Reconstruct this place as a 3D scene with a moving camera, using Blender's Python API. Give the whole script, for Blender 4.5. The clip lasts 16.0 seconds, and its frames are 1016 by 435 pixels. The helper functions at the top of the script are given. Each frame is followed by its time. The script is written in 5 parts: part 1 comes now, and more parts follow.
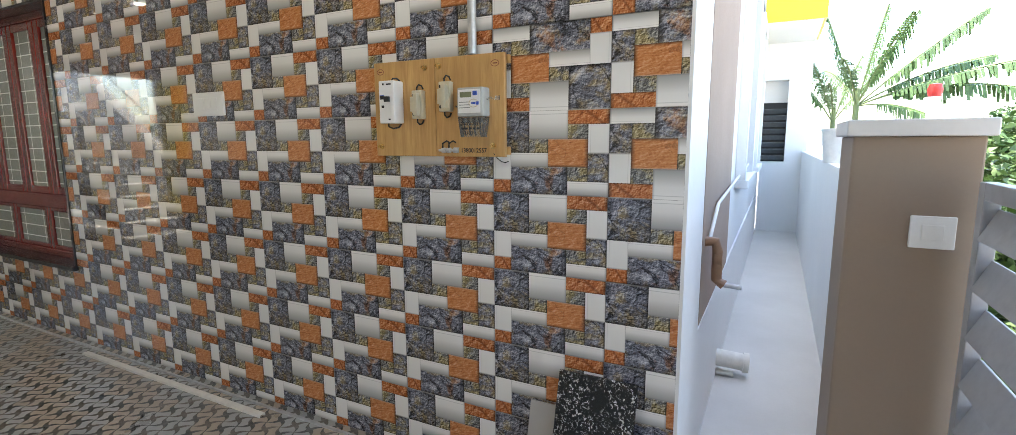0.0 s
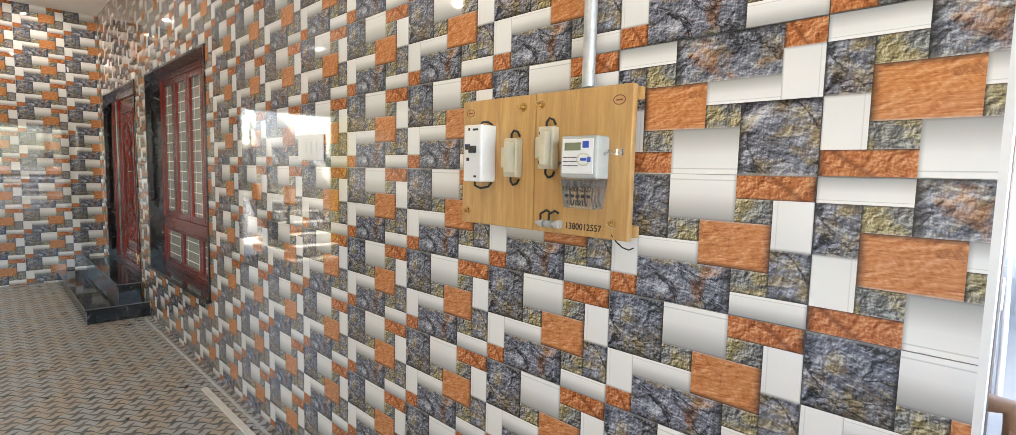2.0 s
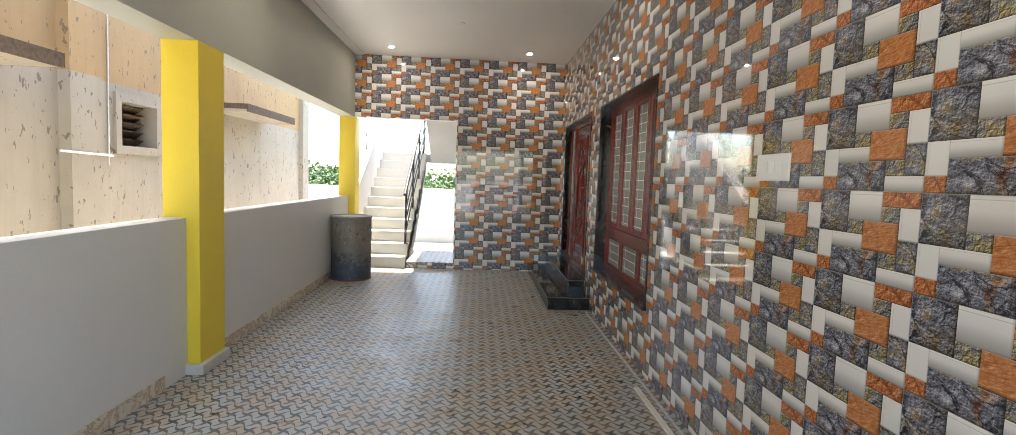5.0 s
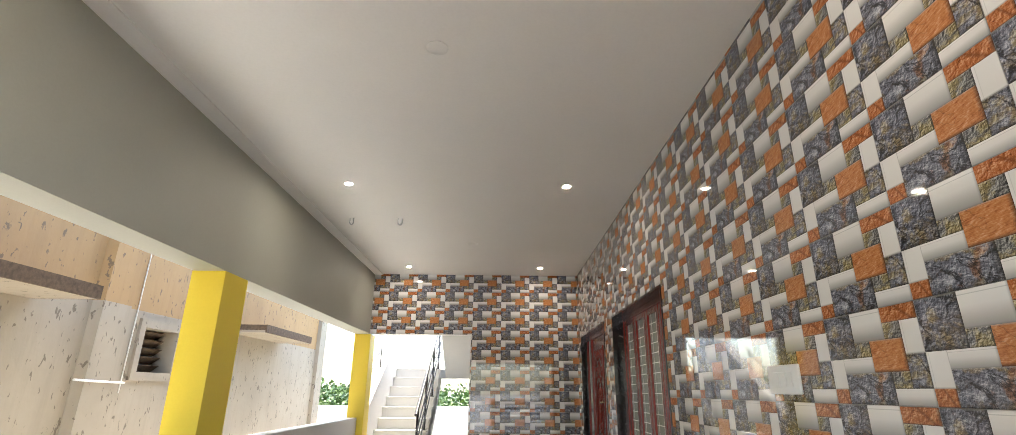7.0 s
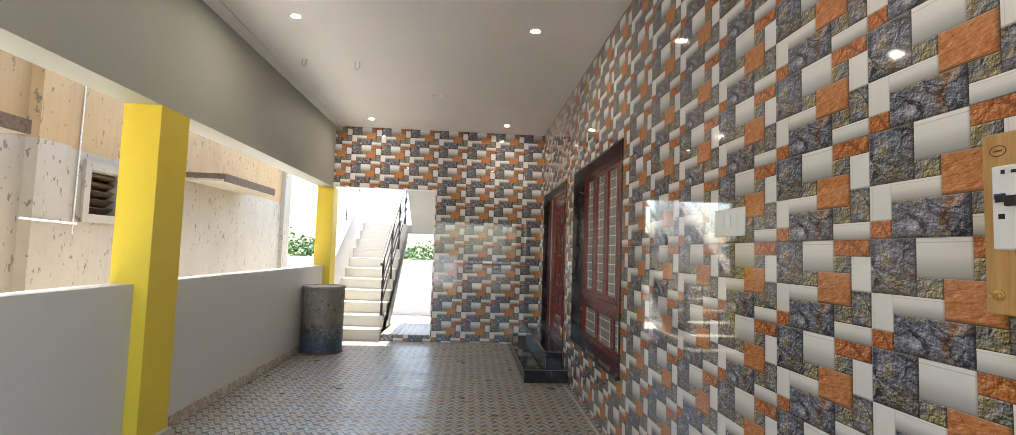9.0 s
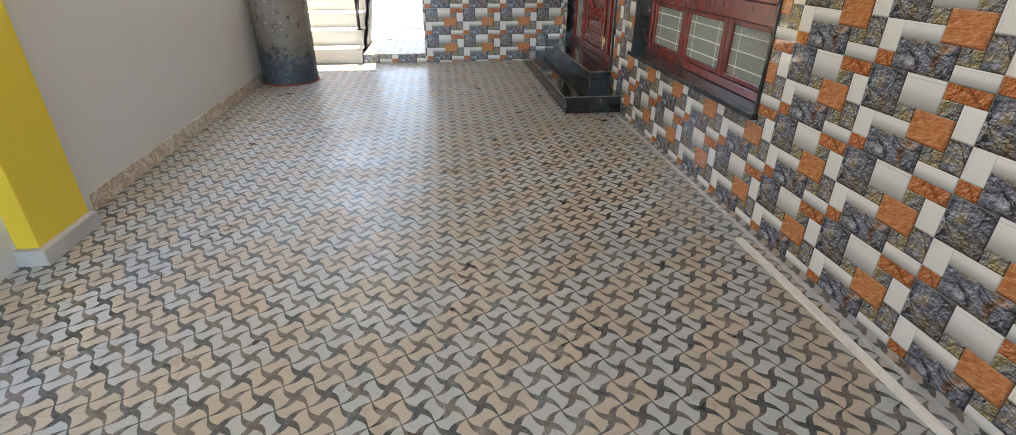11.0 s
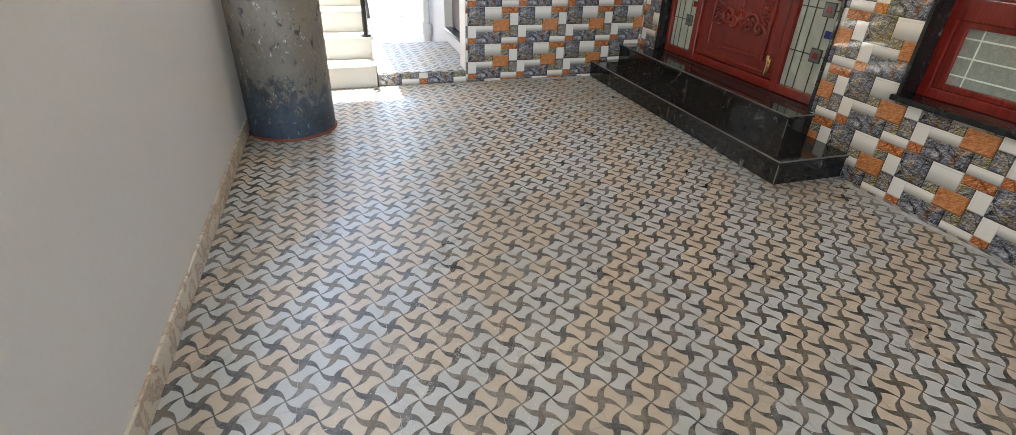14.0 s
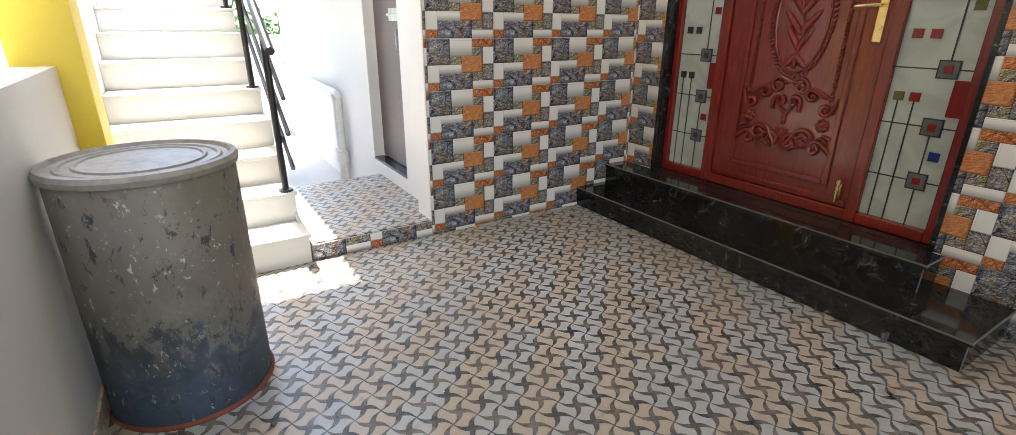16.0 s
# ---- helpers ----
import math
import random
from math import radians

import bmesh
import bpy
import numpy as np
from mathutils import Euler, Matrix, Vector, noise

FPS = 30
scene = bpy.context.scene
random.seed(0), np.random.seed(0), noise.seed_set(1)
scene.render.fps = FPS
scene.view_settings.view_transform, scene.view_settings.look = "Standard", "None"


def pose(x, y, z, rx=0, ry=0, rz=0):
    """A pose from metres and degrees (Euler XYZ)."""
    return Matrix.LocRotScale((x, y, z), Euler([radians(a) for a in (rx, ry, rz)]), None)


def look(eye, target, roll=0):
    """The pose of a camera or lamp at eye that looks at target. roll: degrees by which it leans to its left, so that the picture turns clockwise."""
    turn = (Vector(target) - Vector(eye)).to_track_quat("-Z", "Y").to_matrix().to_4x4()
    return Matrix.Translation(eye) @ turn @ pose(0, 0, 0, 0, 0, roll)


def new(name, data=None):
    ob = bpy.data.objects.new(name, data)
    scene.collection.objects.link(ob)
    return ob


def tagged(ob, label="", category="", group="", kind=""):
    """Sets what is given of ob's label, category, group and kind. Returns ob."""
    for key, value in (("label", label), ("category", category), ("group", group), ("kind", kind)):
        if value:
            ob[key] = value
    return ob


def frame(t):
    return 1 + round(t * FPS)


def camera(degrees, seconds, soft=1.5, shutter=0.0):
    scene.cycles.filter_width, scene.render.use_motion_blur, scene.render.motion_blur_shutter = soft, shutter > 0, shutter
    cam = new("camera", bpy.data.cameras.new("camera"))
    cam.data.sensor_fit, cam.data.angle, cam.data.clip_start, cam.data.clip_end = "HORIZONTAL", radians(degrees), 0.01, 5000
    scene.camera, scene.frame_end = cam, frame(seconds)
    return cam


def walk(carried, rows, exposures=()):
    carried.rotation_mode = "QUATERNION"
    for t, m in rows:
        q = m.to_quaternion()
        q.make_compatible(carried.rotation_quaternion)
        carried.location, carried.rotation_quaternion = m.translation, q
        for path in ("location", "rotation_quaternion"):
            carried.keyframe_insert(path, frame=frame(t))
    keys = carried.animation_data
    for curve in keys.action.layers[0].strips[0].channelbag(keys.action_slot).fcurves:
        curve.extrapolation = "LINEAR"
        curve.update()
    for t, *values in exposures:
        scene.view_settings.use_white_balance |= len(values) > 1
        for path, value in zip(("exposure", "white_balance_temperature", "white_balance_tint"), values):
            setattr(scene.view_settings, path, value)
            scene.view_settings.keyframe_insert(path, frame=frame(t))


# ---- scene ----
cam = camera(88.97, 16.0, 0.5)

PATH = [
    (0, (-1.736, -0.490, 1.378), (0.021, 0.420, 1.088), -0.22),
    (0.5, (-1.506, -0.336, 1.391), (0.304, 0.468, 1.109), 0.07),
    (1, (-1.281, -0.273, 1.417), (0.438, 0.722, 1.179), 0.24),
    (1.5, (-1.114, -0.252, 1.474), (0.424, 1.012, 1.281), 1.07),
    (2, (-1.119, -0.251, 1.479), (0.307, 1.141, 1.308), 1.40),
    (2.5, (-1.135, -0.240, 1.483), (0.241, 1.204, 1.336), 1.82),
    (3, (-1.169, -0.192, 1.482), (0.064, 1.375, 1.335), 2.52),
    (3.5, (-1.272, -0.132, 1.482), (-0.311, 1.614, 1.310), 2.75),
    (4, (-1.327, -0.097, 1.487), (-0.767, 1.812, 1.286), 2.65),
    (4.2, (-1.340, -0.096, 1.484), (-0.927, 1.851, 1.298), 2.04),
    (6.3, (-1.261, -0.112, 1.491), (-1.248, 1.888, 1.493), 1.93),
    (6.5, (-1.257, -0.129, 1.504), (-1.242, 1.867, 1.642), 1.39),
    (7, (-1.229, -0.152, 1.521), (-1.205, 1.744, 2.157), 0.49),
    (7.5, (-1.220, -0.180, 1.527), (-1.177, 1.593, 2.450), -0.22),
    (8, (-1.216, -0.155, 1.517), (-1.162, 1.685, 2.298), 0.72),
    (8.5, (-1.183, -0.092, 1.479), (-1.102, 1.855, 1.926), 1.70),
    (9, (-1.133, -0.016, 1.416), (-0.988, 1.974, 1.551), 1.86),
    (9.2, (-1.107, 0.064, 1.385), (-0.904, 2.054, 1.411), 1.73),
    (11.3, (-1.643, 1.667, 1.224), (-1.446, 3.368, 0.191), -0.17),
    (11.5, (-1.743, 1.772, 1.225), (-1.611, 3.435, 0.122), -1.05),
    (12, (-1.997, 2.187, 1.150), (-1.890, 3.758, -0.083), 1.40),
    (12.5, (-2.221, 2.521, 1.202), (-1.921, 4.049, -0.053), 2.71),
    (13, (-2.320, 2.812, 1.270), (-1.813, 4.320, 0.059), 2.59),
    (13.5, (-2.512, 3.249, 1.252), (-1.971, 4.826, 0.148), 2.10),
    (14, (-2.727, 3.656, 1.240), (-2.183, 5.306, 0.250), 2.06),
    (14.5, (-2.807, 4.052, 1.247), (-2.149, 5.713, 0.348), 1.47),
    (15, (-2.813, 4.477, 1.254), (-1.982, 6.093, 0.419), 1.26),
    (15.5, (-2.906, 4.870, 1.276), (-1.959, 6.461, 0.520), 1.04),
    (16, (-2.940, 5.208, 1.300), (-1.945, 6.796, 0.601), 0.32),
]
walk(cam, [(t, look(eye, target, roll)) for t, eye, target, roll in PATH],
     [(0.0, 2.9, 6780, 6), (0.6, 2.92, 6900, 6), (1.0, 2.98, 6950, 6), (1.5, 3.38, 6980, 7), (2.3, 3.64, 6980, 7), (3.0, 3.66, 6980, 7), (4.2, 3.2, 7000, 8), (6.5, 2.95, 6950, 8), (9.2, 3.05, 6950, 8), (11.3, 3.66, 6750, 7), (13.5, 3.80, 6680, 6), (14.5, 3.70, 6680, 6), (15.2, 3.80, 6660, 7), (16.0, 3.58, 6650, 8)])

# ---- world, sun, exposure ----
world = bpy.data.worlds.new("sky")
scene.world = world
world.use_nodes = True
wn = world.node_tree
sky = wn.nodes.new("ShaderNodeTexSky")
sky.sky_type = 'NISHITA'
sky.sun_disc = False
sky.sun_elevation = radians(75.6)
sky.sun_rotation = radians(0)
sky.dust_density = 1.5
wn.links.new(sky.outputs[0], wn.nodes["Background"].inputs[0])
wn.nodes["Background"].inputs[1].default_value = 0.15
sun_data = bpy.data.lights.new("sun", 'SUN')
sun_data.energy = 2.4
sun_data.angle = radians(0.5)
sun_data.color = (1.0, 0.95, 0.88)
sun = new("sun", sun_data)
sun.matrix_world = look((-0.2, 2.55, 10.0), (0, 0, 0))


# ---- materials ----
class Nodes:
    """A material and short ways to add nodes to it."""

    def __init__(self, name, rough=0.6, metal=0.0, color=(0.8, 0.8, 0.8)):
        self.m = bpy.data.materials.new(name)
        self.m.use_nodes = True
        self.t = self.m.node_tree
        self.b = self.t.nodes["Principled BSDF"]
        self.b.inputs["Roughness"].default_value = rough
        self.b.inputs["Metallic"].default_value = metal
        self.b.inputs["Base Color"].default_value = (*color, 1)

    def put(self, value, socket):
        if isinstance(value, bpy.types.NodeSocket):
            self.t.links.new(value, socket)
        elif isinstance(value, tuple):
            socket.default_value = value if len(value) == len(socket.default_value) else (*value, 1)
        else:
            socket.default_value = value

    def node(self, kind):
        return self.t.nodes.new(kind)

    def math(self, op, a, b=0.0, c=0.0):
        n = self.node("ShaderNodeMath")
        n.operation = op
        self.put(a, n.inputs[0])
        self.put(b, n.inputs[1])
        self.put(c, n.inputs[2])
        return n.outputs[0]

    def coords(self, kind="Object"):
        return self.node("ShaderNodeTexCoord").outputs[kind]

    def place(self):
        return self.node("ShaderNodeNewGeometry").outputs["Position"]

    def rand(self):
        return self.node("ShaderNodeObjectInfo").outputs["Random"]

    def shift(self, vec, amount, scale=(1, 1, 1)):
        n = self.node("ShaderNodeVectorMath")
        n.operation = 'MULTIPLY'
        self.put(vec, n.inputs[0])
        n.inputs[1].default_value = scale
        p = self.node("ShaderNodeVectorMath")
        p.operation = 'ADD'
        self.put(n.outputs[0], p.inputs[0])
        if amount is not None:
            self.put(amount, p.inputs[1])
        return p.outputs[0]

    def noise(self, vec, scale, detail=4.0, rough=0.55, warp=0.0):
        n = self.node("ShaderNodeTexNoise")
        self.put(vec, n.inputs["Vector"])
        n.inputs["Scale"].default_value = scale
        n.inputs["Detail"].default_value = detail
        n.inputs["Roughness"].default_value = rough
        n.inputs["Distortion"].default_value = warp
        return n.outputs["Fac"]

    def voronoi(self, vec, scale, feature='F1', out="Distance"):
        n = self.node("ShaderNodeTexVoronoi")
        n.feature = feature
        self.put(vec, n.inputs["Vector"])
        n.inputs["Scale"].default_value = scale
        return n.outputs[out]

    def ramp(self, fac, *stops):
        n = self.node("ShaderNodeValToRGB")
        self.put(fac, n.inputs[0])
        el = n.color_ramp.elements
        while len(el) < len(stops):
            el.new(0.5)
        for e, (p, c) in zip(el, stops):
            e.position = p
            e.color = (*c, 1) if isinstance(c, tuple) else (c, c, c, 1)
        return n.outputs[0]

    def mix(self, fac, a, b, how='MIX'):
        n = self.node("ShaderNodeMix")
        n.data_type, n.blend_type = 'RGBA', how
        self.put(fac, n.inputs[0])
        self.put(a, n.inputs[6])
        self.put(b, n.inputs[7])
        return n.outputs[2]

    def xyz(self, vec):
        n = self.node("ShaderNodeSeparateXYZ")
        self.put(vec, n.inputs[0])
        return n.outputs

    def out(self, color=None, rough=None, bump=None, strength=0.3, depth=0.01):
        if color is not None:
            self.put(color, self.b.inputs["Base Color"])
        if rough is not None:
            self.put(rough, self.b.inputs["Roughness"])
        if bump is not None:
            n = self.node("ShaderNodeBump")
            n.inputs["Strength"].default_value = strength
            n.inputs["Distance"].default_value = depth
            self.put(bump, n.inputs["Height"])
            self.put(n.outputs[0], self.b.inputs["Normal"])
        return self.m


def paint(name, color, dirt=0.12, rough=0.6, scale=1.0, bump=0.15):
    """Matt wall paint: faint roller grain, faint large stains."""
    n = Nodes(name, rough)
    p = n.place()
    big = n.noise(p, 1.3 * scale, 5, 0.6)
    fine = n.noise(p, 60 * scale, 3)
    c = n.mix(n.ramp(big, (0.35, 0.0), (0.75, 1.0)), tuple(color), tuple(v * (1 - dirt) for v in color))
    c = n.mix(n.math('MULTIPLY', n.ramp(fine, (0.4, 0.0), (0.7, 1.0)), 0.08), c, tuple(v * 0.7 for v in color))
    return n.out(c, None, fine, bump, 0.004)


def tile_print(kind):
    """One printed block of the glazed wall tiles, by its place within the block (uv)."""
    n = Nodes("tile_" + kind, 0.06)
    n.b.inputs["Coat Weight"].default_value = 0.25
    n.b.inputs["Coat Roughness"].default_value = 0.04
    uv = n.coords("UV")
    u, v, _ = n.xyz(uv)
    p = n.coords("Object")
    r = n.rand()
    off = n.node("ShaderNodeCombineXYZ")
    n.put(n.math('MULTIPLY', r, 3.0), off.inputs[0])
    q = n.shift(p, None)
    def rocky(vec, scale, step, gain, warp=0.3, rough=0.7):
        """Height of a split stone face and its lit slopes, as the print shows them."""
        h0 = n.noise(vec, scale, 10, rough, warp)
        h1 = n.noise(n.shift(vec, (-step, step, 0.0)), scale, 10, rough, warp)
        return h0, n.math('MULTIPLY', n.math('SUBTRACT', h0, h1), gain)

    if kind == "slate":
        px, py, _ = n.xyz(q)
        turn = n.node("ShaderNodeCombineXYZ")
        n.put(n.math('ADD', n.math('MULTIPLY', px, 0.92), n.math('MULTIPLY', py, -0.2)), turn.inputs[0])
        n.put(n.math('ADD', n.math('MULTIPLY', px, 0.4), n.math('MULTIPLY', py, 1.15)), turn.inputs[1])
        lean = turn.outputs[0]
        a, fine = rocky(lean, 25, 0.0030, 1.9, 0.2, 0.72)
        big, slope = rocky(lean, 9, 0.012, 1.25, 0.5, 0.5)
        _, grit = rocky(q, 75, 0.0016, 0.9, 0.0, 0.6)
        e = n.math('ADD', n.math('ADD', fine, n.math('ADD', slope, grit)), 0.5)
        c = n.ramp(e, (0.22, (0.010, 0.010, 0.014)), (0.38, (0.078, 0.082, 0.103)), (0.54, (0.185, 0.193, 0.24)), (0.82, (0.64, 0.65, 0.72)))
        b = n.noise(n.shift(q, (3, 1, 2)), 9, 6, 0.65, 0.4)
        gold = n.ramp(e, (0.22, (0.03, 0.02, 0.01)), (0.50, (0.25, 0.18, 0.07)), (0.78, (0.66, 0.55, 0.30)))
        c = n.mix(n.math('MULTIPLY', n.ramp(b, (0.50, 0.0), (0.60, 1.0)), 0.75), c, gold)
        b = n.noise(n.shift(q, (7, 5, 1)), 10, 6, 0.65, 0.4)
        brown = n.ramp(e, (0.22, (0.03, 0.012, 0.005)), (0.50, (0.26, 0.11, 0.045)), (0.78, (0.60, 0.36, 0.20)))
        c = n.mix(n.math('MULTIPLY', n.ramp(b, (0.57, 0.0), (0.65, 1.0)), 0.75), c, brown)
        crack = n.math('ABSOLUTE', n.math('SUBTRACT', n.noise(lean, 4.5, 7, 0.58, 0.6), 0.5))
        c = n.mix(n.ramp(crack, (0.0, 0.95), (0.006, 0.6), (0.014, 0.0)), c, (0.01, 0.009, 0.01))
        bump = a
    elif kind == "rust":
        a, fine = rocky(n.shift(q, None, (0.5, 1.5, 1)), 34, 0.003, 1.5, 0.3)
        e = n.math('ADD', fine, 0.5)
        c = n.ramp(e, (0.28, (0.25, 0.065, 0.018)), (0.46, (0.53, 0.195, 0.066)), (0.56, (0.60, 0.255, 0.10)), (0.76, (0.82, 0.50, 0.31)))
        b = n.noise(q, 12, 4)
        c = n.mix(n.math('MULTIPLY', b, 0.25), c, (0.42, 0.17, 0.06))
        crack = n.math('ABSOLUTE', n.math('SUBTRACT', n.noise(q, 9, 5, 0.6, 0.4), 0.57))
        c = n.mix(n.ramp(crack, (0.0, 0.55), (0.014, 0.0)), c, (0.14, 0.05, 0.02))
        bump = a
    elif kind == "brick":
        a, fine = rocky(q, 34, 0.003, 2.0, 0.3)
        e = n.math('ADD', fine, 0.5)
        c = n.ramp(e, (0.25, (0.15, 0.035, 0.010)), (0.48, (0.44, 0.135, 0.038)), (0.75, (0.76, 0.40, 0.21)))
        slant = n.math('ABSOLUTE', n.math('ADD', n.math('SUBTRACT', u, 0.62), n.math('MULTIPLY_ADD', v, 0.45, -0.25)))
        c = n.mix(n.ramp(slant, (0.0, 0.75), (0.05, 0.4), (0.10, 0.0)), c, (0.16, 0.04, 0.012))
        bump = a
    elif kind == "ochre":
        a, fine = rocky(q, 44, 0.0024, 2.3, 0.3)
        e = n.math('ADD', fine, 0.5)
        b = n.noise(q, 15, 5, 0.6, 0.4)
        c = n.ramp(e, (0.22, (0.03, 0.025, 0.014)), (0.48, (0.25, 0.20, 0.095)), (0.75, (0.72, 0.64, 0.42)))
        grey = n.ramp(e, (0.22, (0.015, 0.015, 0.016)), (0.48, (0.13, 0.13, 0.135)), (0.75, (0.48, 0.48, 0.46)))
        c = n.mix(n.ramp(b, (0.45, 0.95), (0.56, 0.0)), c, grey)
        bump = a
    else:
        w = n.ramp(v, (0.0, 0.32), (0.28, 0.52), (0.58, 0.76), (1.0, 0.85)) if kind == "curved" else n.ramp(v, (0.0, 0.74), (0.5, 0.79), (1.0, 0.82))
        c = n.mix(1.0, w, (1.0, 0.985, 0.96), 'MULTIPLY')
        line = n.ramp(v, (0.86, 0.0), (0.875, 0.55), (0.90, 0.0)) if kind == "curved" else n.ramp(u, (0.10, 0.0), (0.115, 0.35), (0.14, 0.0))
        c = n.mix(line, c, (0.30, 0.30, 0.30))
        bump = None
    # printed dark outlines of the blocks
    edge = n.math('MINIMUM', n.math('MINIMUM', u, n.math('SUBTRACT', 1.0, u)), n.math('MINIMUM', v, n.math('SUBTRACT', 1.0, v)))
    low = n.math('MINIMUM', v, n.math('SUBTRACT', 1.0, u))
    if kind in ("curved", "blank"):
        c = n.mix(n.ramp(low, (0.0, 0.6), (0.025, 0.25), (0.05, 0.0)), c, (0.16, 0.16, 0.16))
    else:
        c = n.mix(n.ramp(v, (0.955, 0.0), (0.985, 0.30)), c, (0.62, 0.60, 0.56))
        c = n.mix(n.ramp(low, (0.0, 0.9), (0.045, 0.45), (0.10, 0.0)), c, (0.012, 0.011, 0.010))
    rough = n.ramp(n.noise(n.place(), 3.0, 4), (0.3, 0.02), (0.75, 0.055))
    return n.out(c, rough, bump, 0.02, 0.001)


def floor_print():
    """Printed parking tile: curved cells between four-armed stars, on a slanting lattice."""
    n = Nodes("floor_tile_print", 0.35)
    pos = n.place()
    wx, wy, _ = n.xyz(n.shift(pos, (0.016 / STAR_X, -0.0589 / STAR_Y, 0.0), (1 / STAR_X, 1 / STAR_Y, 1)))
    x, y = n.math('ADD', wx, wy), n.math('SUBTRACT', wy, wx)
    bend, thin, thick = -0.138, 0.036, 0.148

    def lines(a, b):
        i = n.math('ROUND', a)
        sway = n.math('MULTIPLY', n.math('SINE', n.math('MULTIPLY', b, math.pi)), n.math('COSINE', n.math('MULTIPLY', i, math.pi)))
        return i, n.math('SUBTRACT', a, n.math('MULTIPLY', sway, bend))

    def width(i, b):
        c = n.math('COSINE', n.math('MULTIPLY', n.math('SUBTRACT', b, i), math.pi))
        c = n.math('MULTIPLY_ADD', c, 0.5, 0.5)
        return n.math('MULTIPLY_ADD', n.math('POWER', c, 0.95), thick, thin)

    i, xs = lines(x, y)
    j, yneg = lines(y, x)
    ys = n.math('ADD', y, n.math('SUBTRACT', y, yneg))
    dx = n.math('SUBTRACT', n.math('ABSOLUTE', n.math('SUBTRACT', xs, i)), width(i, y))
    dy = n.math('SUBTRACT', n.math('ABSOLUTE', n.math('SUBTRACT', ys, j)), width(j, x))
    d = n.math('MINIMUM', dx, dy)
    star = n.ramp(n.math('MULTIPLY_ADD', d, 5.0, 0.5), (0.44, 1.0), (0.56, 0.0))
    gi = n.math('ROUND', n.math('MULTIPLY', xs, 0.5))
    gj = n.math('ROUND', n.math('MULTIPLY', ys, 0.5))
    # cells round a brown star share one tint: rows of tints, swapped in some tiles
    cx = n.math('SUBTRACT', gi, gj)
    cy = n.math('ADD', gi, gj)
    lot = n.node("ShaderNodeCombineXYZ")
    n.put(n.math('FLOOR', n.math('MULTIPLY_ADD', cx, 1 / 3, 0.1)), lot.inputs[0])
    n.put(n.math('FLOOR', n.math('MULTIPLY_ADD', cy, 1 / 3, 0.1)), lot.inputs[1])
    dice = n.node("ShaderNodeTexWhiteNoise")
    dice.noise_dimensions = '2D'
    n.put(lot.outputs[0], dice.inputs["Vector"])
    swap = n.math('GREATER_THAN', dice.outputs["Value"], 0.6)
    warm = n.math('FLOORED_MODULO', n.math('ADD', gj, swap), 2.0)
    dark = n.math('FLOORED_MODULO', n.math('ROUND', x), 2.0)
    fine = n.noise(pos, 130, 4, 0.7)
    mid = n.noise(pos, 14, 5, 0.65)
    big = n.noise(pos, 0.9, 5, 0.6)
    light = n.mix(warm, (0.375, 0.393, 0.395), (0.405, 0.34, 0.265))
    deep = n.mix(dark, (0.078, 0.063, 0.048), (0.018, 0.024, 0.028))
    c = n.mix(star, light, deep)
    c = n.mix(n.math('MULTIPLY', n.ramp(fine, (0.35, 0.0), (0.7, 1.0)), 0.12), c, (0.62, 0.60, 0.56))
    dust = n.math('MULTIPLY', n.ramp(mid, (0.45, 0.0), (0.78, 1.0)), n.ramp(big, (0.35, 0.12), (0.7, 0.6)))
    c = n.mix(dust, c, (0.48, 0.465, 0.44))
    grime = n.math('MULTIPLY', n.ramp(n.noise(pos, 6.5, 7, 0.7, 0.4), (0.48, 0.0), (0.72, 1.0)), n.ramp(n.noise(pos, 0.7, 4, 0.6), (0.35, 0.1), (0.65, 0.55)))
    c = n.mix(grime, c, (0.27, 0.255, 0.235))
    specks = n.math('MULTIPLY', n.ramp(n.noise(pos, 70, 2, 0.5), (0.70, 0.0), (0.74, 1.0)), n.ramp(n.noise(pos, 2.3, 3), (0.45, 0.0), (0.6, 1.0)))
    c = n.mix(n.math('MULTIPLY', specks, 0.8), c, (0.72, 0.71, 0.68))
    scuff = n.ramp(n.math('ABSOLUTE', n.math('SUBTRACT', n.noise(pos, 4.5, 6, 0.7, 0.5), 0.5)), (0.0, 0.5), (0.006, 0.0))
    c = n.mix(n.math('MULTIPLY', scuff, n.ramp(n.noise(pos, 1.7, 3), (0.5, 0.0), (0.62, 1.0))), c, (0.66, 0.65, 0.62))
    rough = n.ramp(n.noise(pos, 3.2, 6, 0.7), (0.3, 0.22), (0.72, 0.50))
    h = n.math('ADD', n.math('MULTIPLY', star, -0.6), n.math('MULTIPLY', fine, 0.35))
    return n.out(c, rough, h, 0.35, 0.004)


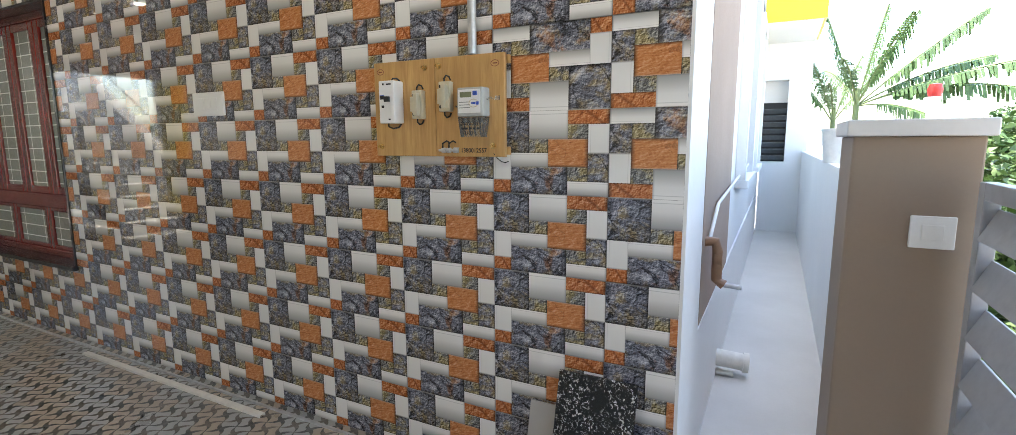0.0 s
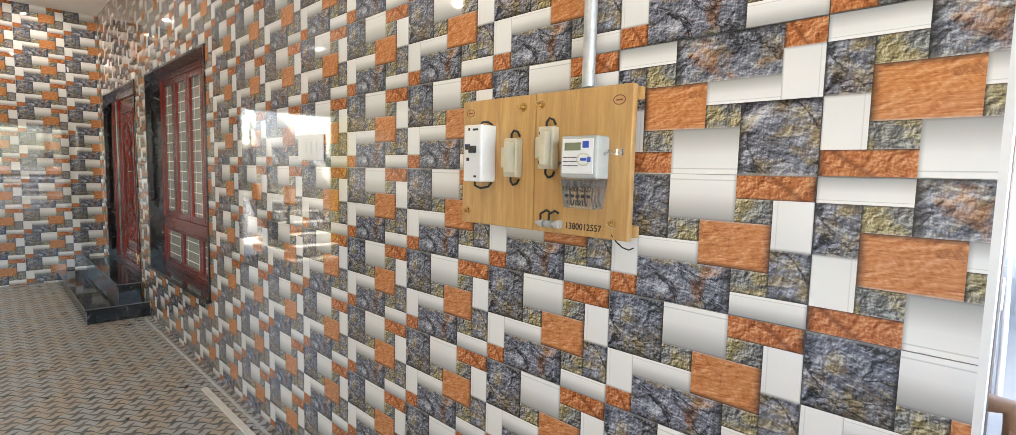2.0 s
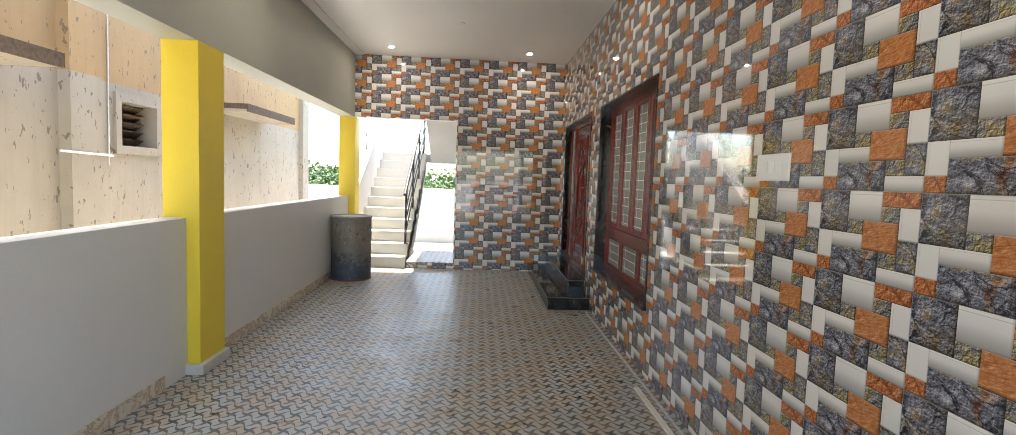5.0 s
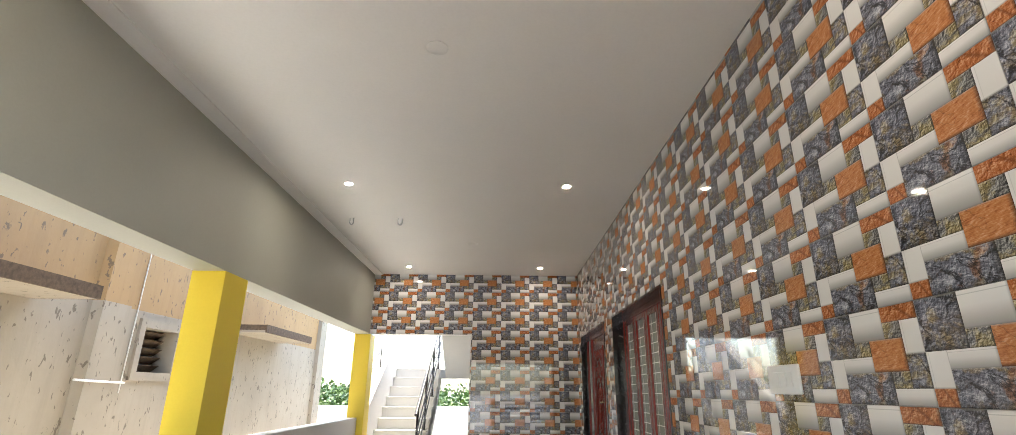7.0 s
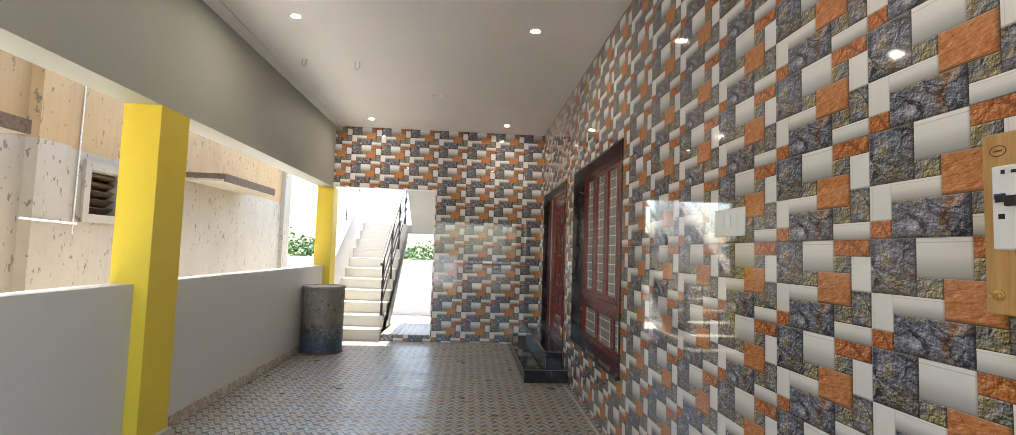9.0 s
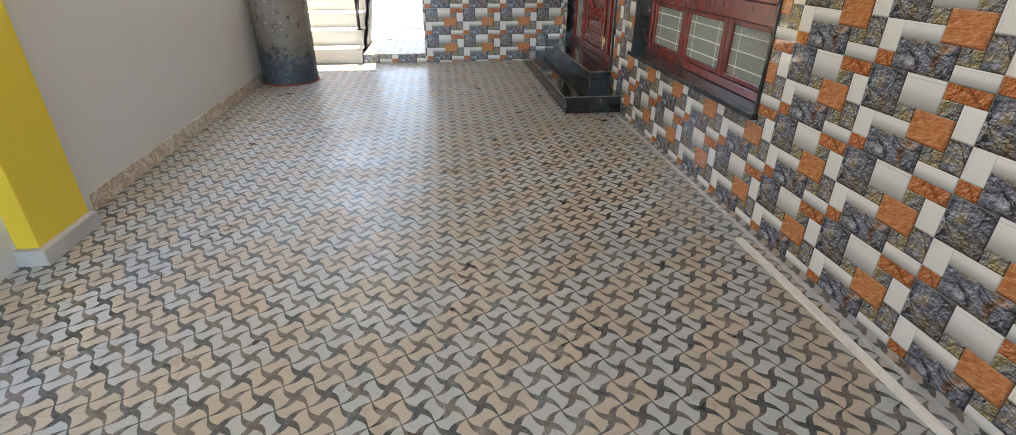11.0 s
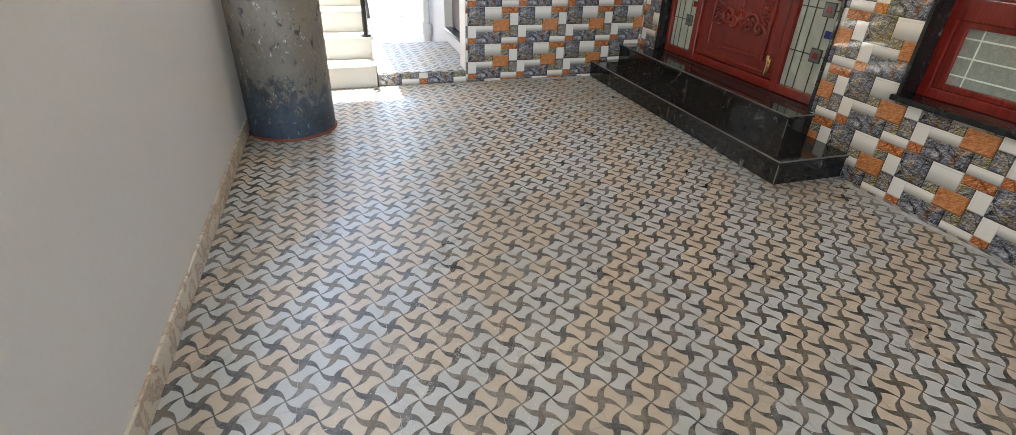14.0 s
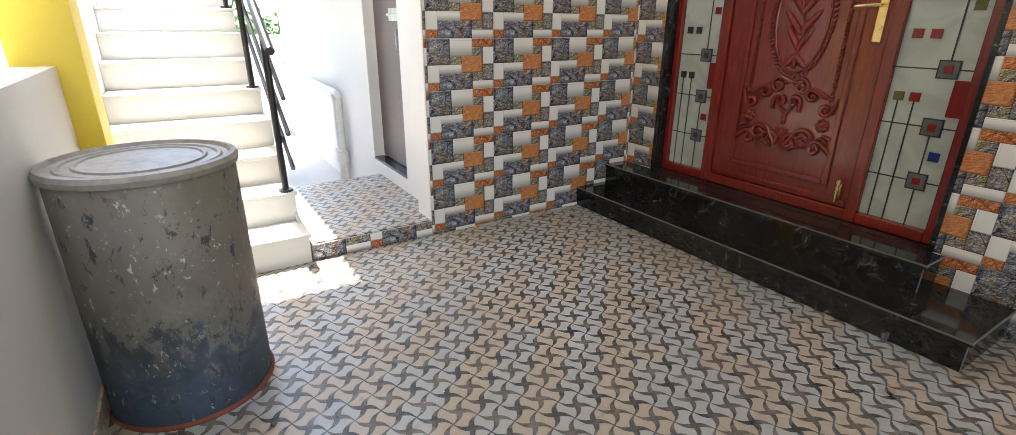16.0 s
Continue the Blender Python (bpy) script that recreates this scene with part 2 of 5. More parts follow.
STAR_X, STAR_Y = 0.0948, 0.0986      # spacing of the stars
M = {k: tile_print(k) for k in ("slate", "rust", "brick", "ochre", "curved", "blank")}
M["floor"] = floor_print()
M["wall_grey"] = paint("grey_wall_paint", (0.64, 0.625, 0.60), 0.05, 0.5)
M["beam"] = paint("greige_beam_paint", (0.40, 0.40, 0.345), 0.05, 0.55)
M["ceiling"] = paint("ceiling_paint", (0.86, 0.85, 0.825), 0.03, 0.6, 1.0, 0.05)
M["white"] = paint("white_wall_paint", (0.80, 0.79, 0.77), 0.06, 0.6)
M["yellow"] = paint("yellow_paint", (0.74, 0.55, 0.045), 0.08, 0.45)
M["brown"] = paint("brown_wall_paint", (0.275, 0.205, 0.15), 0.1, 0.65)
M["cement"] = paint("white_cement_floor", (0.62, 0.61, 0.59), 0.15, 0.7)
M["stair"] = paint("white_stair_paint", (0.55, 0.54, 0.515), 0.10, 0.6)
M["tan"] = paint("tan_facade_paint", (0.50, 0.34, 0.18), 0.15, 0.8)
M["grout"] = paint("tile_grout", (0.55, 0.53, 0.50), 0.3, 0.8)
M["joint"] = paint("dusty_floor_joint", (0.40, 0.39, 0.36), 0.3, 0.85)
M["dark"] = paint("dark_room_plaster", (0.12, 0.11, 0.10), 0.1, 0.8)



def streaked(name, light, deep, rough=0.3, along=(1, 1, 1), scale=20.0, coat=0.0):
    """Wood or metal with grain drawn out along one axis."""
    n = Nodes(name, rough)
    n.b.inputs["Coat Weight"].default_value = coat
    n.b.inputs["Coat Roughness"].default_value = 0.12
    p = n.shift(n.place(), None, along)
    a = n.noise(p, scale, 6, 0.6, 0.8)
    b = n.noise(n.place(), 3.0, 3)
    c = n.ramp(a, (0.3, deep), (0.7, light))
    c = n.mix(n.math('MULTIPLY', n.ramp(b, (0.4, 0.0), (0.7, 1.0)), 0.35), c, deep)
    return n.out(c, None, a, 0.08, 0.002)


def granite():
    n = Nodes("black_granite", 0.08)
    p = n.place()
    a = n.noise(p, 9, 8, 0.75, 1.5)
    f = n.noise(p, 160, 3, 0.7)
    c = n.ramp(a, (0.53, (0.009, 0.009, 0.010)), (0.60, (0.028, 0.028, 0.030)), (0.69, (0.20, 0.195, 0.19)))
    c = n.mix(n.ramp(f, (0.62, 0.0), (0.74, 0.3)), c, (0.12, 0.115, 0.11))
    d = n.noise(p, 2.2, 5, 0.65)
    c = n.mix(n.ramp(d, (0.5, 0.0), (0.8, 0.16)), c, (0.20, 0.195, 0.19))
    return n.out(c, n.ramp(d, (0.35, 0.04), (0.75, 0.20)))


def frosted(name, color, scale, clear=0.12):
    """Frosted window glass with pressed relief."""
    n = Nodes(name, 0.25, 0.0, color)
    n.b.inputs["Transmission Weight"].default_value = clear
    p = n.place()
    h = n.noise(p, scale, 3, 0.5, 2.5)
    c = n.mix(n.ramp(h, (0.42, 0.0), (0.6, 1.0)), tuple(v * 0.84 for v in color), color)
    return n.out(c, None, h, 0.35, 0.004)


def drum_paint():
    n = Nodes("worn_drum_steel", 0.45)
    p = n.coords("Object")
    big = n.noise(p, 2.5, 6, 0.7)
    flecks = n.noise(n.shift(p, None, (1, 1, 0.6)), 20, 8, 0.72, 0.5)
    pale = n.noise(n.shift(p, (4, 1, 2), (1, 1, 0.7)), 48, 6, 0.7, 0.5)
    patch = n.noise(n.shift(p, (1, 5, 3)), 3.4, 6, 0.7, 0.3)
    z = n.xyz(p)[2]
    c = n.ramp(big, (0.3, (0.150, 0.128, 0.102)), (0.55, (0.21, 0.185, 0.152)), (0.75, (0.275, 0.25, 0.21)))
    edge = n.math('ADD', z, n.math('ADD', n.math('MULTIPLY', n.math('SUBTRACT', flecks, 0.5), 0.75), n.math('MULTIPLY', n.math('SUBTRACT', patch, 0.5), 0.7)))
    blue = n.ramp(patch, (0.40, (0.022, 0.028, 0.036)), (0.56, (0.035, 0.062, 0.105)))
    c = n.mix(n.ramp(edge, (0.10, 0.93), (0.25, 0.8), (0.30, 0.25), (0.45, 0.0)), c, blue)
    spots = n.math('MULTIPLY', n.ramp(flecks, (0.57, 0.0), (0.60, 0.92)), n.ramp(patch, (0.40, 0.15), (0.52, 1.0)))
    c = n.mix(spots, c, (0.032, 0.036, 0.043))
    white = n.math('MULTIPLY', n.ramp(pale, (0.60, 0.0), (0.63, 1.0)), n.ramp(n.noise(n.shift(p, (9, 2, 1)), 4.0, 4, 0.6), (0.45, 0.1), (0.58, 1.0)))
    c = n.mix(n.math('MULTIPLY', white, 0.85), c, (0.58, 0.56, 0.52))
    return n.out(c, n.ramp(big, (0.3, 0.38), (0.7, 0.62)), flecks, 0.12, 0.003)


def old_plaster(name, color):
    """Neglected facade plaster with dark slanting chips and rain stains."""
    n = Nodes(name, 0.85)
    p = n.place()
    chips = n.noise(n.shift(p, None, (1, 1.7, 0.8)), 11, 4, 0.55, 0.3)
    big = n.noise(p, 0.8, 6, 0.65)
    runs = n.noise(n.shift(p, None, (1, 4, 0.35)), 2.0, 5, 0.6)
    c = n.mix(n.ramp(big, (0.35, 0.0), (0.7, 1.0)), color, tuple(v * 0.8 for v in color))
    c = n.mix(n.ramp(runs, (0.5, 0.0), (0.8, 0.4)), c, tuple(v * 0.6 for v in color))
    c = n.mix(n.ramp(chips, (0.625, 0.0), (0.655, 0.75)), c, (0.11, 0.085, 0.06))
    return n.out(c, None, chips, 0.3, 0.01)


def marble():
    n = Nodes("beige_marble_skirting", 0.3)
    p = n.place()
    v = n.noise(p, 6, 6, 0.65, 2.2)
    c = n.ramp(v, (0.40, (0.56, 0.49, 0.39)), (0.50, (0.36, 0.25, 0.17)), (0.53, (0.58, 0.52, 0.42)), (0.7, (0.64, 0.59, 0.50)))
    d = n.noise(p, 2.2, 5, 0.7)
    return n.out(n.mix(n.ramp(d, (0.55, 0.0), (0.8, 0.6)), c, (0.20, 0.145, 0.10)), None, v, 0.1, 0.003)


def foliage(name, deep, light):
    n = Nodes(name, 0.5)
    r = n.node("ShaderNodeNewGeometry").outputs["Random Per Island"]
    c = n.ramp(r, (0.0, deep), (1.0, light))
    c = n.mix(n.math('MULTIPLY', n.noise(n.place(), 1.2, 3), 0.6), c, deep)
    n.b.inputs["Subsurface Weight"].default_value = 0.0
    return n.out(c)


def plain(name, color, rough=0.4, metal=0.0, wear=0.15):
    n = Nodes(name, rough, metal)
    a = n.noise(n.place(), 25, 4, 0.6)
    return n.out(n.mix(n.ramp(a, (0.4, 0.0), (0.75, 1.0)), color, tuple(v * (1 - wear) for v in color)), None, a, 0.04, 0.002)


M["mahogany"] = streaked("red_mahogany", (0.26, 0.016, 0.010), (0.115, 0.008, 0.005), 0.22, (1, 6, 0.6), 14, 0.4)
M["teak"] = streaked("varnished_teak", (0.62, 0.385, 0.15), (0.43, 0.23, 0.08), 0.35, (1, 9, 0.8), 7, 0.3)
M["granite"] = granite()
M["edge_highlight"] = plain("pale_step_highlight", (0.13, 0.13, 0.125), 0.35)
M["window_glass"] = frosted("frosted_window_glass", (0.66, 0.72, 0.67), 26, 0.55)
M["side_glass"] = frosted("pale_leaded_glass", (0.52, 0.59, 0.555), 3)
M["drum"] = drum_paint()
M["drum_lid"] = plain("dull_drum_lid", (0.27, 0.25, 0.22), 0.5, 0.0, 0.35)
M["red_rim"] = plain("rusty_red_rim", (0.22, 0.06, 0.035), 0.7)
M["plaster_tan"] = old_plaster("tan_old_plaster", (0.40, 0.25, 0.115))
M["plaster_cream"] = old_plaster("cream_old_plaster", (0.37, 0.315, 0.24))
M["plaster_dark"] = plain("weathered_dark_concrete", (0.13, 0.085, 0.05), 0.9, 0.0, 0.6)
M["marble"] = marble()
M["brass"] = plain("polished_brass", (0.78, 0.60, 0.33), 0.22, 1.0)
M["steel"] = plain("galvanised_steel", (0.62, 0.63, 0.64), 0.5, 0.6, 0.3)
M["black_metal"] = plain("black_painted_steel", (0.012, 0.012, 0.014), 0.35)
M["white_plastic"] = plain("white_plastic", (0.78, 0.78, 0.77), 0.3, 0.0, 0.05)
M["cream_plastic"] = plain("cream_ceramic", (0.60, 0.54, 0.40), 0.35)
M["black_plastic"] = plain("black_plastic", (0.015, 0.015, 0.016), 0.4)
M["blue_plastic"] = plain("blue_plastic", (0.03, 0.09, 0.45), 0.35)
M["lcd"] = plain("grey_green_display", (0.20, 0.22, 0.13), 0.2)
M["red_glass"] = plain("red_glass", (0.22, 0.016, 0.014), 0.12)
M["green_glass"] = plain("olive_glass", (0.10, 0.10, 0.02), 0.12)
M["blue_glass"] = plain("blue_glass", (0.015, 0.03, 0.22), 0.12)
M["grey_glass"] = plain("grey_glass", (0.13, 0.14, 0.15), 0.12)
M["meter_grey"] = plain("pale_grey_meter_plastic", (0.46, 0.47, 0.45), 0.25)
M["grille"] = plain("dull_white_grille_paint", (0.70, 0.74, 0.70), 0.5)
M["pvc"] = plain("white_pvc", (0.74, 0.72, 0.67), 0.4)
M["brown_pvc"] = plain("brown_plastic_tap", (0.30, 0.17, 0.10), 0.5)
M["hose"] = plain("red_rubber_hose", (0.45, 0.10, 0.05), 0.5)
M["door_brown"] = plain("brown_steel_door", (0.115, 0.080, 0.075), 0.45)
M["gate"] = plain("grey_painted_gate", (0.33, 0.34, 0.36), 0.4)
M["leaf"] = foliage("bush_leaves", (0.035, 0.075, 0.015), (0.14, 0.22, 0.05))
M["banana"] = foliage("banana_leaves", (0.06, 0.12, 0.035), (0.15, 0.24, 0.08))
M["stem"] = plain("banana_stem", (0.16, 0.20, 0.08), 0.6)
M["grass"] = paint("rough_grass", (0.10, 0.16, 0.04), 0.5, 0.9, 2.0, 0.6)
M["earth"] = paint("dusty_earth", (0.34, 0.27, 0.19), 0.3, 0.9)
M["wire"] = plain("black_cable", (0.01, 0.01, 0.01), 0.5)
M["ink"] = plain("black_marker_ink", (0.012, 0.012, 0.012), 0.6)
M["cover"] = Nodes("clear_plastic_cover", 0.08, 0.0, (0.9, 0.9, 0.88)).m
M["cover"].node_tree.nodes["Principled BSDF"].inputs["Transmission Weight"].default_value = 0.9
splash = Nodes("cement_splashed_granite", 0.2)
sp = splash.noise(splash.place(), 95, 4, 0.7, 0.6)
sq_ = splash.noise(splash.place(), 9, 3)
M["splashed"] = splash.out(splash.mix(splash.math('MULTIPLY', splash.ramp(sp, (0.56, 0.0), (0.60, 1.0)), splash.ramp(sq_, (0.40, 0.0), (0.55, 1.0))), (0.012, 0.012, 0.013), (0.55, 0.55, 0.54)))
M["rough_brown"] = paint("rough_brown_texture", (0.36, 0.26, 0.20), 0.2, 0.85, 1.0, 0.8)
M["red_cap"] = plain("red_plastic_cap", (0.55, 0.04, 0.03), 0.4)
M["lamp"] = Nodes("lit_lamp_diffuser", 0.5, 0.0, (1, 1, 1)).m
M["lamp"].node_tree.nodes["Principled BSDF"].inputs["Emission Color"].default_value = (1.0, 0.92, 0.82, 1)
M["lamp"].node_tree.nodes["Principled BSDF"].inputs["Emission Strength"].default_value = 95.0


# ---- building blocks ----
def bm_box(bm, lo, hi, mat=0, bevel=0.0):
    """Adds a box between two corners to bm."""
    r = bmesh.ops.create_cube(bm, size=1.0, matrix=Matrix.Translation([(a + b) / 2 for a, b in zip(lo, hi)]) @ Matrix.Diagonal((*[abs(b - a) for a, b in zip(lo, hi)], 1)))
    vs = r["verts"]
    fs = {f for v in vs for f in v.link_faces}
    for f in fs:
        f.material_index = mat
    if bevel:
        es = list({e for v in vs for e in v.link_edges})
        bmesh.ops.bevel(bm, geom=es, offset=bevel, segments=2, affect='EDGES', profile=0.5)
    return vs


def bm_tube(bm, a, b, r, segs=14, r2=None, caps=True):
    """Adds a round bar from a to b."""
    a, b = Vector(a), Vector(b)
    m = Matrix.Translation((a + b) / 2) @ (b - a).to_track_quat('Z', 'Y').to_matrix().to_4x4()
    return bmesh.ops.create_cone(bm, cap_ends=caps, segments=segs, radius1=r, radius2=r if r2 is None else r2, depth=(b - a).length, matrix=m)["verts"]


def bm_lathe(bm, profile, segs=40, at=(0, 0, 0)):
    """Adds a turned shape: (radius, height) pairs round the z axis."""
    rings = []
    for r, z in profile:
        if r < 1e-5:
            rings.append([bm.verts.new((at[0], at[1], at[2] + z))])
        else:
            rings.append([bm.verts.new((at[0] + r * math.cos(2 * math.pi * k / segs), at[1] + r * math.sin(2 * math.pi * k / segs), at[2] + z)) for k in range(segs)])
    for p, q in zip(rings, rings[1:]):
        for k in range(segs):
            l = (k + 1) % segs
            if len(p) == 1 and len(q) == 1:
                continue
            if len(p) == 1:
                bm.faces.new((p[0], q[l], q[k]))
            elif len(q) == 1:
                bm.faces.new((p[k], p[l], q[0]))
            else:
                bm.faces.new((p[k], p[l], q[l], q[k]))


def bm_path(bm, points, r, segs=8):
    """Adds a bent round bar along points."""
    pts = [Vector(p) for p in points]
    rings = []
    side = None
    for k, p in enumerate(pts):
        d = (pts[min(k + 1, len(pts) - 1)] - pts[max(k - 1, 0)]).normalized()
        if side is None:
            side = d.orthogonal().normalized()
        side = (side - d * side.dot(d)).normalized()
        up = d.cross(side)
        rings.append([bm.verts.new(p + r * (side * math.cos(2 * math.pi * i / segs) + up * math.sin(2 * math.pi * i / segs))) for i in range(segs)])
    for a, b in zip(rings, rings[1:]):
        for i in range(segs):
            j = (i + 1) % segs
            bm.faces.new((a[i], a[j], b[j], b[i]))
    bm.faces.new(rings[0][::-1])
    bm.faces.new(rings[-1])


def mesh_of(bm, name, mats, smooth=False):
    bmesh.ops.recalc_face_normals(bm, faces=bm.faces[:])
    me = bpy.data.meshes.new(name)
    bm.to_mesh(me)
    bm.free()
    for m in mats if isinstance(mats, (list, tuple)) else [mats]:
        me.materials.append(m)
    if smooth:
        me.polygons.foreach_set("use_smooth", [True] * len(me.polygons))
        me.set_sharp_from_angle(angle=radians(35))
    return me


def part(name, bm, material, parent=None, label="", smooth=False):
    """Links a bmesh as one mesh object under a thing or a part."""
    ob = new(name, mesh_of(bm, name, material, smooth))
    if parent is not None:
        ob.parent = parent
    return tagged(ob, label)


def boxes(*pairs, bevel=0.0):
    bm = bmesh.new()
    for lo, hi in pairs:
        bm_box(bm, lo, hi, 0, bevel)
    return bm


def thing(name, label, category, at=(0, 0, 0), group="", kind=""):
    ob = new(name)
    ob.location = at
    ob.empty_display_size = 0.1
    return tagged(ob, label, category, group, kind)


def structure(name, bm, material, label, category):
    return tagged(part(name, bm, material), label, category, "", "structure")


# ---- plan ----
FAR = 8.136         # face of the tiled end wall
LEFT = -3.36        # inner face of the parapet
PIL = -3.27         # inner face of pillars and beam
ROOF = 3.305        # ceiling
BEAM = 2.35         # underside of the beams
FRONT = -1.10       # front edge of the porch floor
SIDE = -0.23        # face of the house wall along the passage
WIN = (3.77, 5.575, 0.505, 2.31)       # window opening in the long wall: y, y, z, z
DOOR = (6.05, 7.86, 0.286, 2.315)      # door opening
OPEN_X, OPEN_Z = -1.688, 2.355        # right edge and top of the end wall's opening

# ground and floors
structure("ground", boxes(((-200, -200, -0.6), (200, 300, -0.22))), M["cement"], "pale dusty cement yard and earth around the house", "ground")
floor = structure("floor", boxes(((LEFT, FRONT, -0.25), (0.0, FAR, -0.0015))), M["joint"], "porch floor bed under printed parking tiles", "floor")
structure("passage_floor", boxes(((0.0, FRONT, -0.25), (7.4, SIDE, -0.004))), M["cement"], "smooth white cement floor of the side passage", "floor")

# long tiled wall with window and door openings
T = 0.22
y0, y1, z0, z1 = WIN
d0, d1, dz0, dz1 = DOOR
bm = boxes(((0.008, SIDE + 0.02, 0), (T, y0, ROOF)), ((0.008, y0, 0), (T, y1, z0)), ((0.008, y0, z1), (T, y1, ROOF)), ((0.008, y1, 0), (T, d0, ROOF)),
           ((0.008, d0, 0), (T, d1, dz0)), ((0.008, d0, dz1), (T, d1, ROOF)), ((0.008, d1, 0), (T, FAR + 0.2, ROOF)))
wall_long = structure("wall_long", bm, M["grout"], "long porch wall under glazed stone-print tiles", "wall")
bm = boxes(((OPEN_X, FAR + 0.008, 0), (0.0, FAR + 0.2, ROOF)), ((PIL, FAR + 0.008, OPEN_Z), (OPEN_X, FAR + 0.2, ROOF)))
wall_end = structure("wall_end", bm, M["white"], "end wall of the porch with a tall opening to the stairs", "wall")

# parapet, beam, ceiling
structure("parapet", boxes(((LEFT - 0.15, FRONT, -0.25), (LEFT, FAR + 0.05, 1.125))), M["wall_grey"], "smooth grey painted parapet along the porch", "parapet")
structure("beam", boxes(((PIL - 0.245, FRONT - 0.2, BEAM), (PIL, FAR + 0.2, ROOF + 0.2))), M["beam"], "deep greige painted beam above the open side", "beam")
structure("front_beam", boxes(((PIL, FRONT - 0.2, BEAM), (T, FRONT + 0.04, ROOF))), M["beam"], "greige painted beam above the gate", "beam")
structure("ceiling", boxes(((PIL, FRONT - 0.2, ROOF), (T, FAR + 0.2, ROOF + 0.2))), M["ceiling"], "flat off-white porch ceiling", "ceiling")

structure("ceiling_border", boxes(((PIL, FRONT + 0.04, ROOF - 0.014), (PIL + 0.13, FAR, ROOF)), bevel=0.003), M["ceiling"], "shallow off-white border along the ceiling edge", "trim")


def pillar(y, depth, label, x=PIL):
    p = thing("pillar", label, "pillar", (x - 0.125, y + depth / 2, 0))
    part("shaft", boxes(((-0.125, -depth / 2, 0.06), (0.125, depth / 2, BEAM)), bevel=0.004), M["yellow"], p)
    part("plinth", boxes(((-0.125, -depth / 2 - 0.03, 0.0), (0.16, depth / 2 + 0.005, 0.075)), bevel=0.004), M["grout"], p, "pale unpainted tile plinth")
    return p


pillar(3.645, 0.36, "square bright yellow painted pillar between parapet and beam")
pillar(FAR + 0.02, 0.30, "square yellow painted pillar beside the stairs", -3.26)

# rest of the house: closed rooms behind the walls, roof
structure("house_wall", boxes(((T, SIDE, -0.2), (7.4, -0.06, 3.5)), ((7.2, -0.06, -0.2), (7.4, FAR, 3.5)), ((T, FAR, -0.2), (7.4, FAR + 0.2, 3.5)), ((0.010, SIDE, -0.2), (T, SIDE + 0.02, 3.5))), M["white"], "white painted side wall of the house", "wall")
structure("roof", boxes(((PIL - 0.245, FRONT - 0.2, ROOF + 0.2), (T, FAR + 0.2, ROOF + 0.34)), ((T, SIDE, 3.5), (7.4, FAR + 0.2, ROOF + 0.34))), M["white"], "flat concrete roof slab", "roof")
# unseen roof-edge wall, added so the passage and compound wall fall in shadow
structure("roof_parapet", boxes(((T, SIDE, ROOF + 0.34), (7.4, SIDE + 0.12, 4.6))), M["white"], "unseen white roof-edge parapet added to shade the side passage", "parapet")
structure("room_floor", boxes(((T, -0.06, 0.0), (7.2, FAR, 0.28))), M["dark"], "room floor behind the porch wall", "floor")

# ---- stairs beyond the end wall ----
stairs = thing("staircase", "white painted concrete stairs with sunlit treads", "stairs", (-2.89, 8.125, 0))
SC = 1.068
stairs.scale = (SC, SC, SC)
INV = Matrix.Translation((2.7, -7.83, 0))
RISE, GO, N1 = 0.165, 0.26, 11


def stair_part(name, bm, material=None, label=""):
    bm.transform(INV)
    return part(name, bm, material or M["stair"], stairs, label)


for k in range(N1):
    y = 7.83 + GO * k
    stair_part("step", boxes(((-3.12, y, RISE * k - (0.22 if k == 0 else 0.12)), (-2.29, y + GO + 0.02, RISE * (k + 1) - 0.022)), ((-3.12, y - 0.012, RISE * (k + 1) - 0.022), (-2.28, y + GO, RISE * (k + 1))), bevel=0.004))
TOP = RISE * N1
Y_L = 7.83 + GO * N1
stair_part("landing", boxes(((-3.12, Y_L, TOP - 0.16), (-1.5, Y_L + 1.0, TOP))))


def slab_yz(x0, x1, prof):
    """A solid between two x planes with an outline in y and z."""
    bm = bmesh.new()
    va = [bm.verts.new((x0, a, b)) for a, b in prof]
    vb = [bm.verts.new((x1, a, b)) for a, b in prof]
    bm.faces.new(va)
    bm.faces.new(vb)
    for k in range(len(prof)):
        l = (k + 1) % len(prof)
        bm.faces.new((va[k], va[l], vb[l], vb[k]))
    return bm


SL = RISE / GO
Y_E = 8.0
stair_part("upper_flight", slab_yz(-2.2, -1.5, [(Y_L, TOP - 0.16), (Y_L, TOP + 0.02), (Y_E, TOP + (Y_L - Y_E) * SL + 0.02), (Y_E, TOP + (Y_L - Y_E) * SL - 0.16)]))
stair_part("waist", slab_yz(-2.31, -2.29, [(7.9, -0.22), (7.9, 0.1), (Y_L, TOP - 0.12), (Y_L, TOP - 0.3), (8.4, -0.22)]))
stair_part("side_wall", slab_yz(-3.3, -3.12, [(8.06, -0.22), (8.06, 0.95), (10.7, 2.62), (Y_L + 1.0, 2.62), (Y_L + 1.0, -0.22)]))
rail = thing("stair_railing", "black painted steel railing up the white stairs", "railing", (-2.495, 8.445, 0.352))
rail.scale = (SC, SC, SC)


def rail_part(name, bm):
    bm.transform(Matrix.Translation((2.33, -8.13, -0.33)))
    return part(name, bm, M["black_metal"], rail, smooth=True)


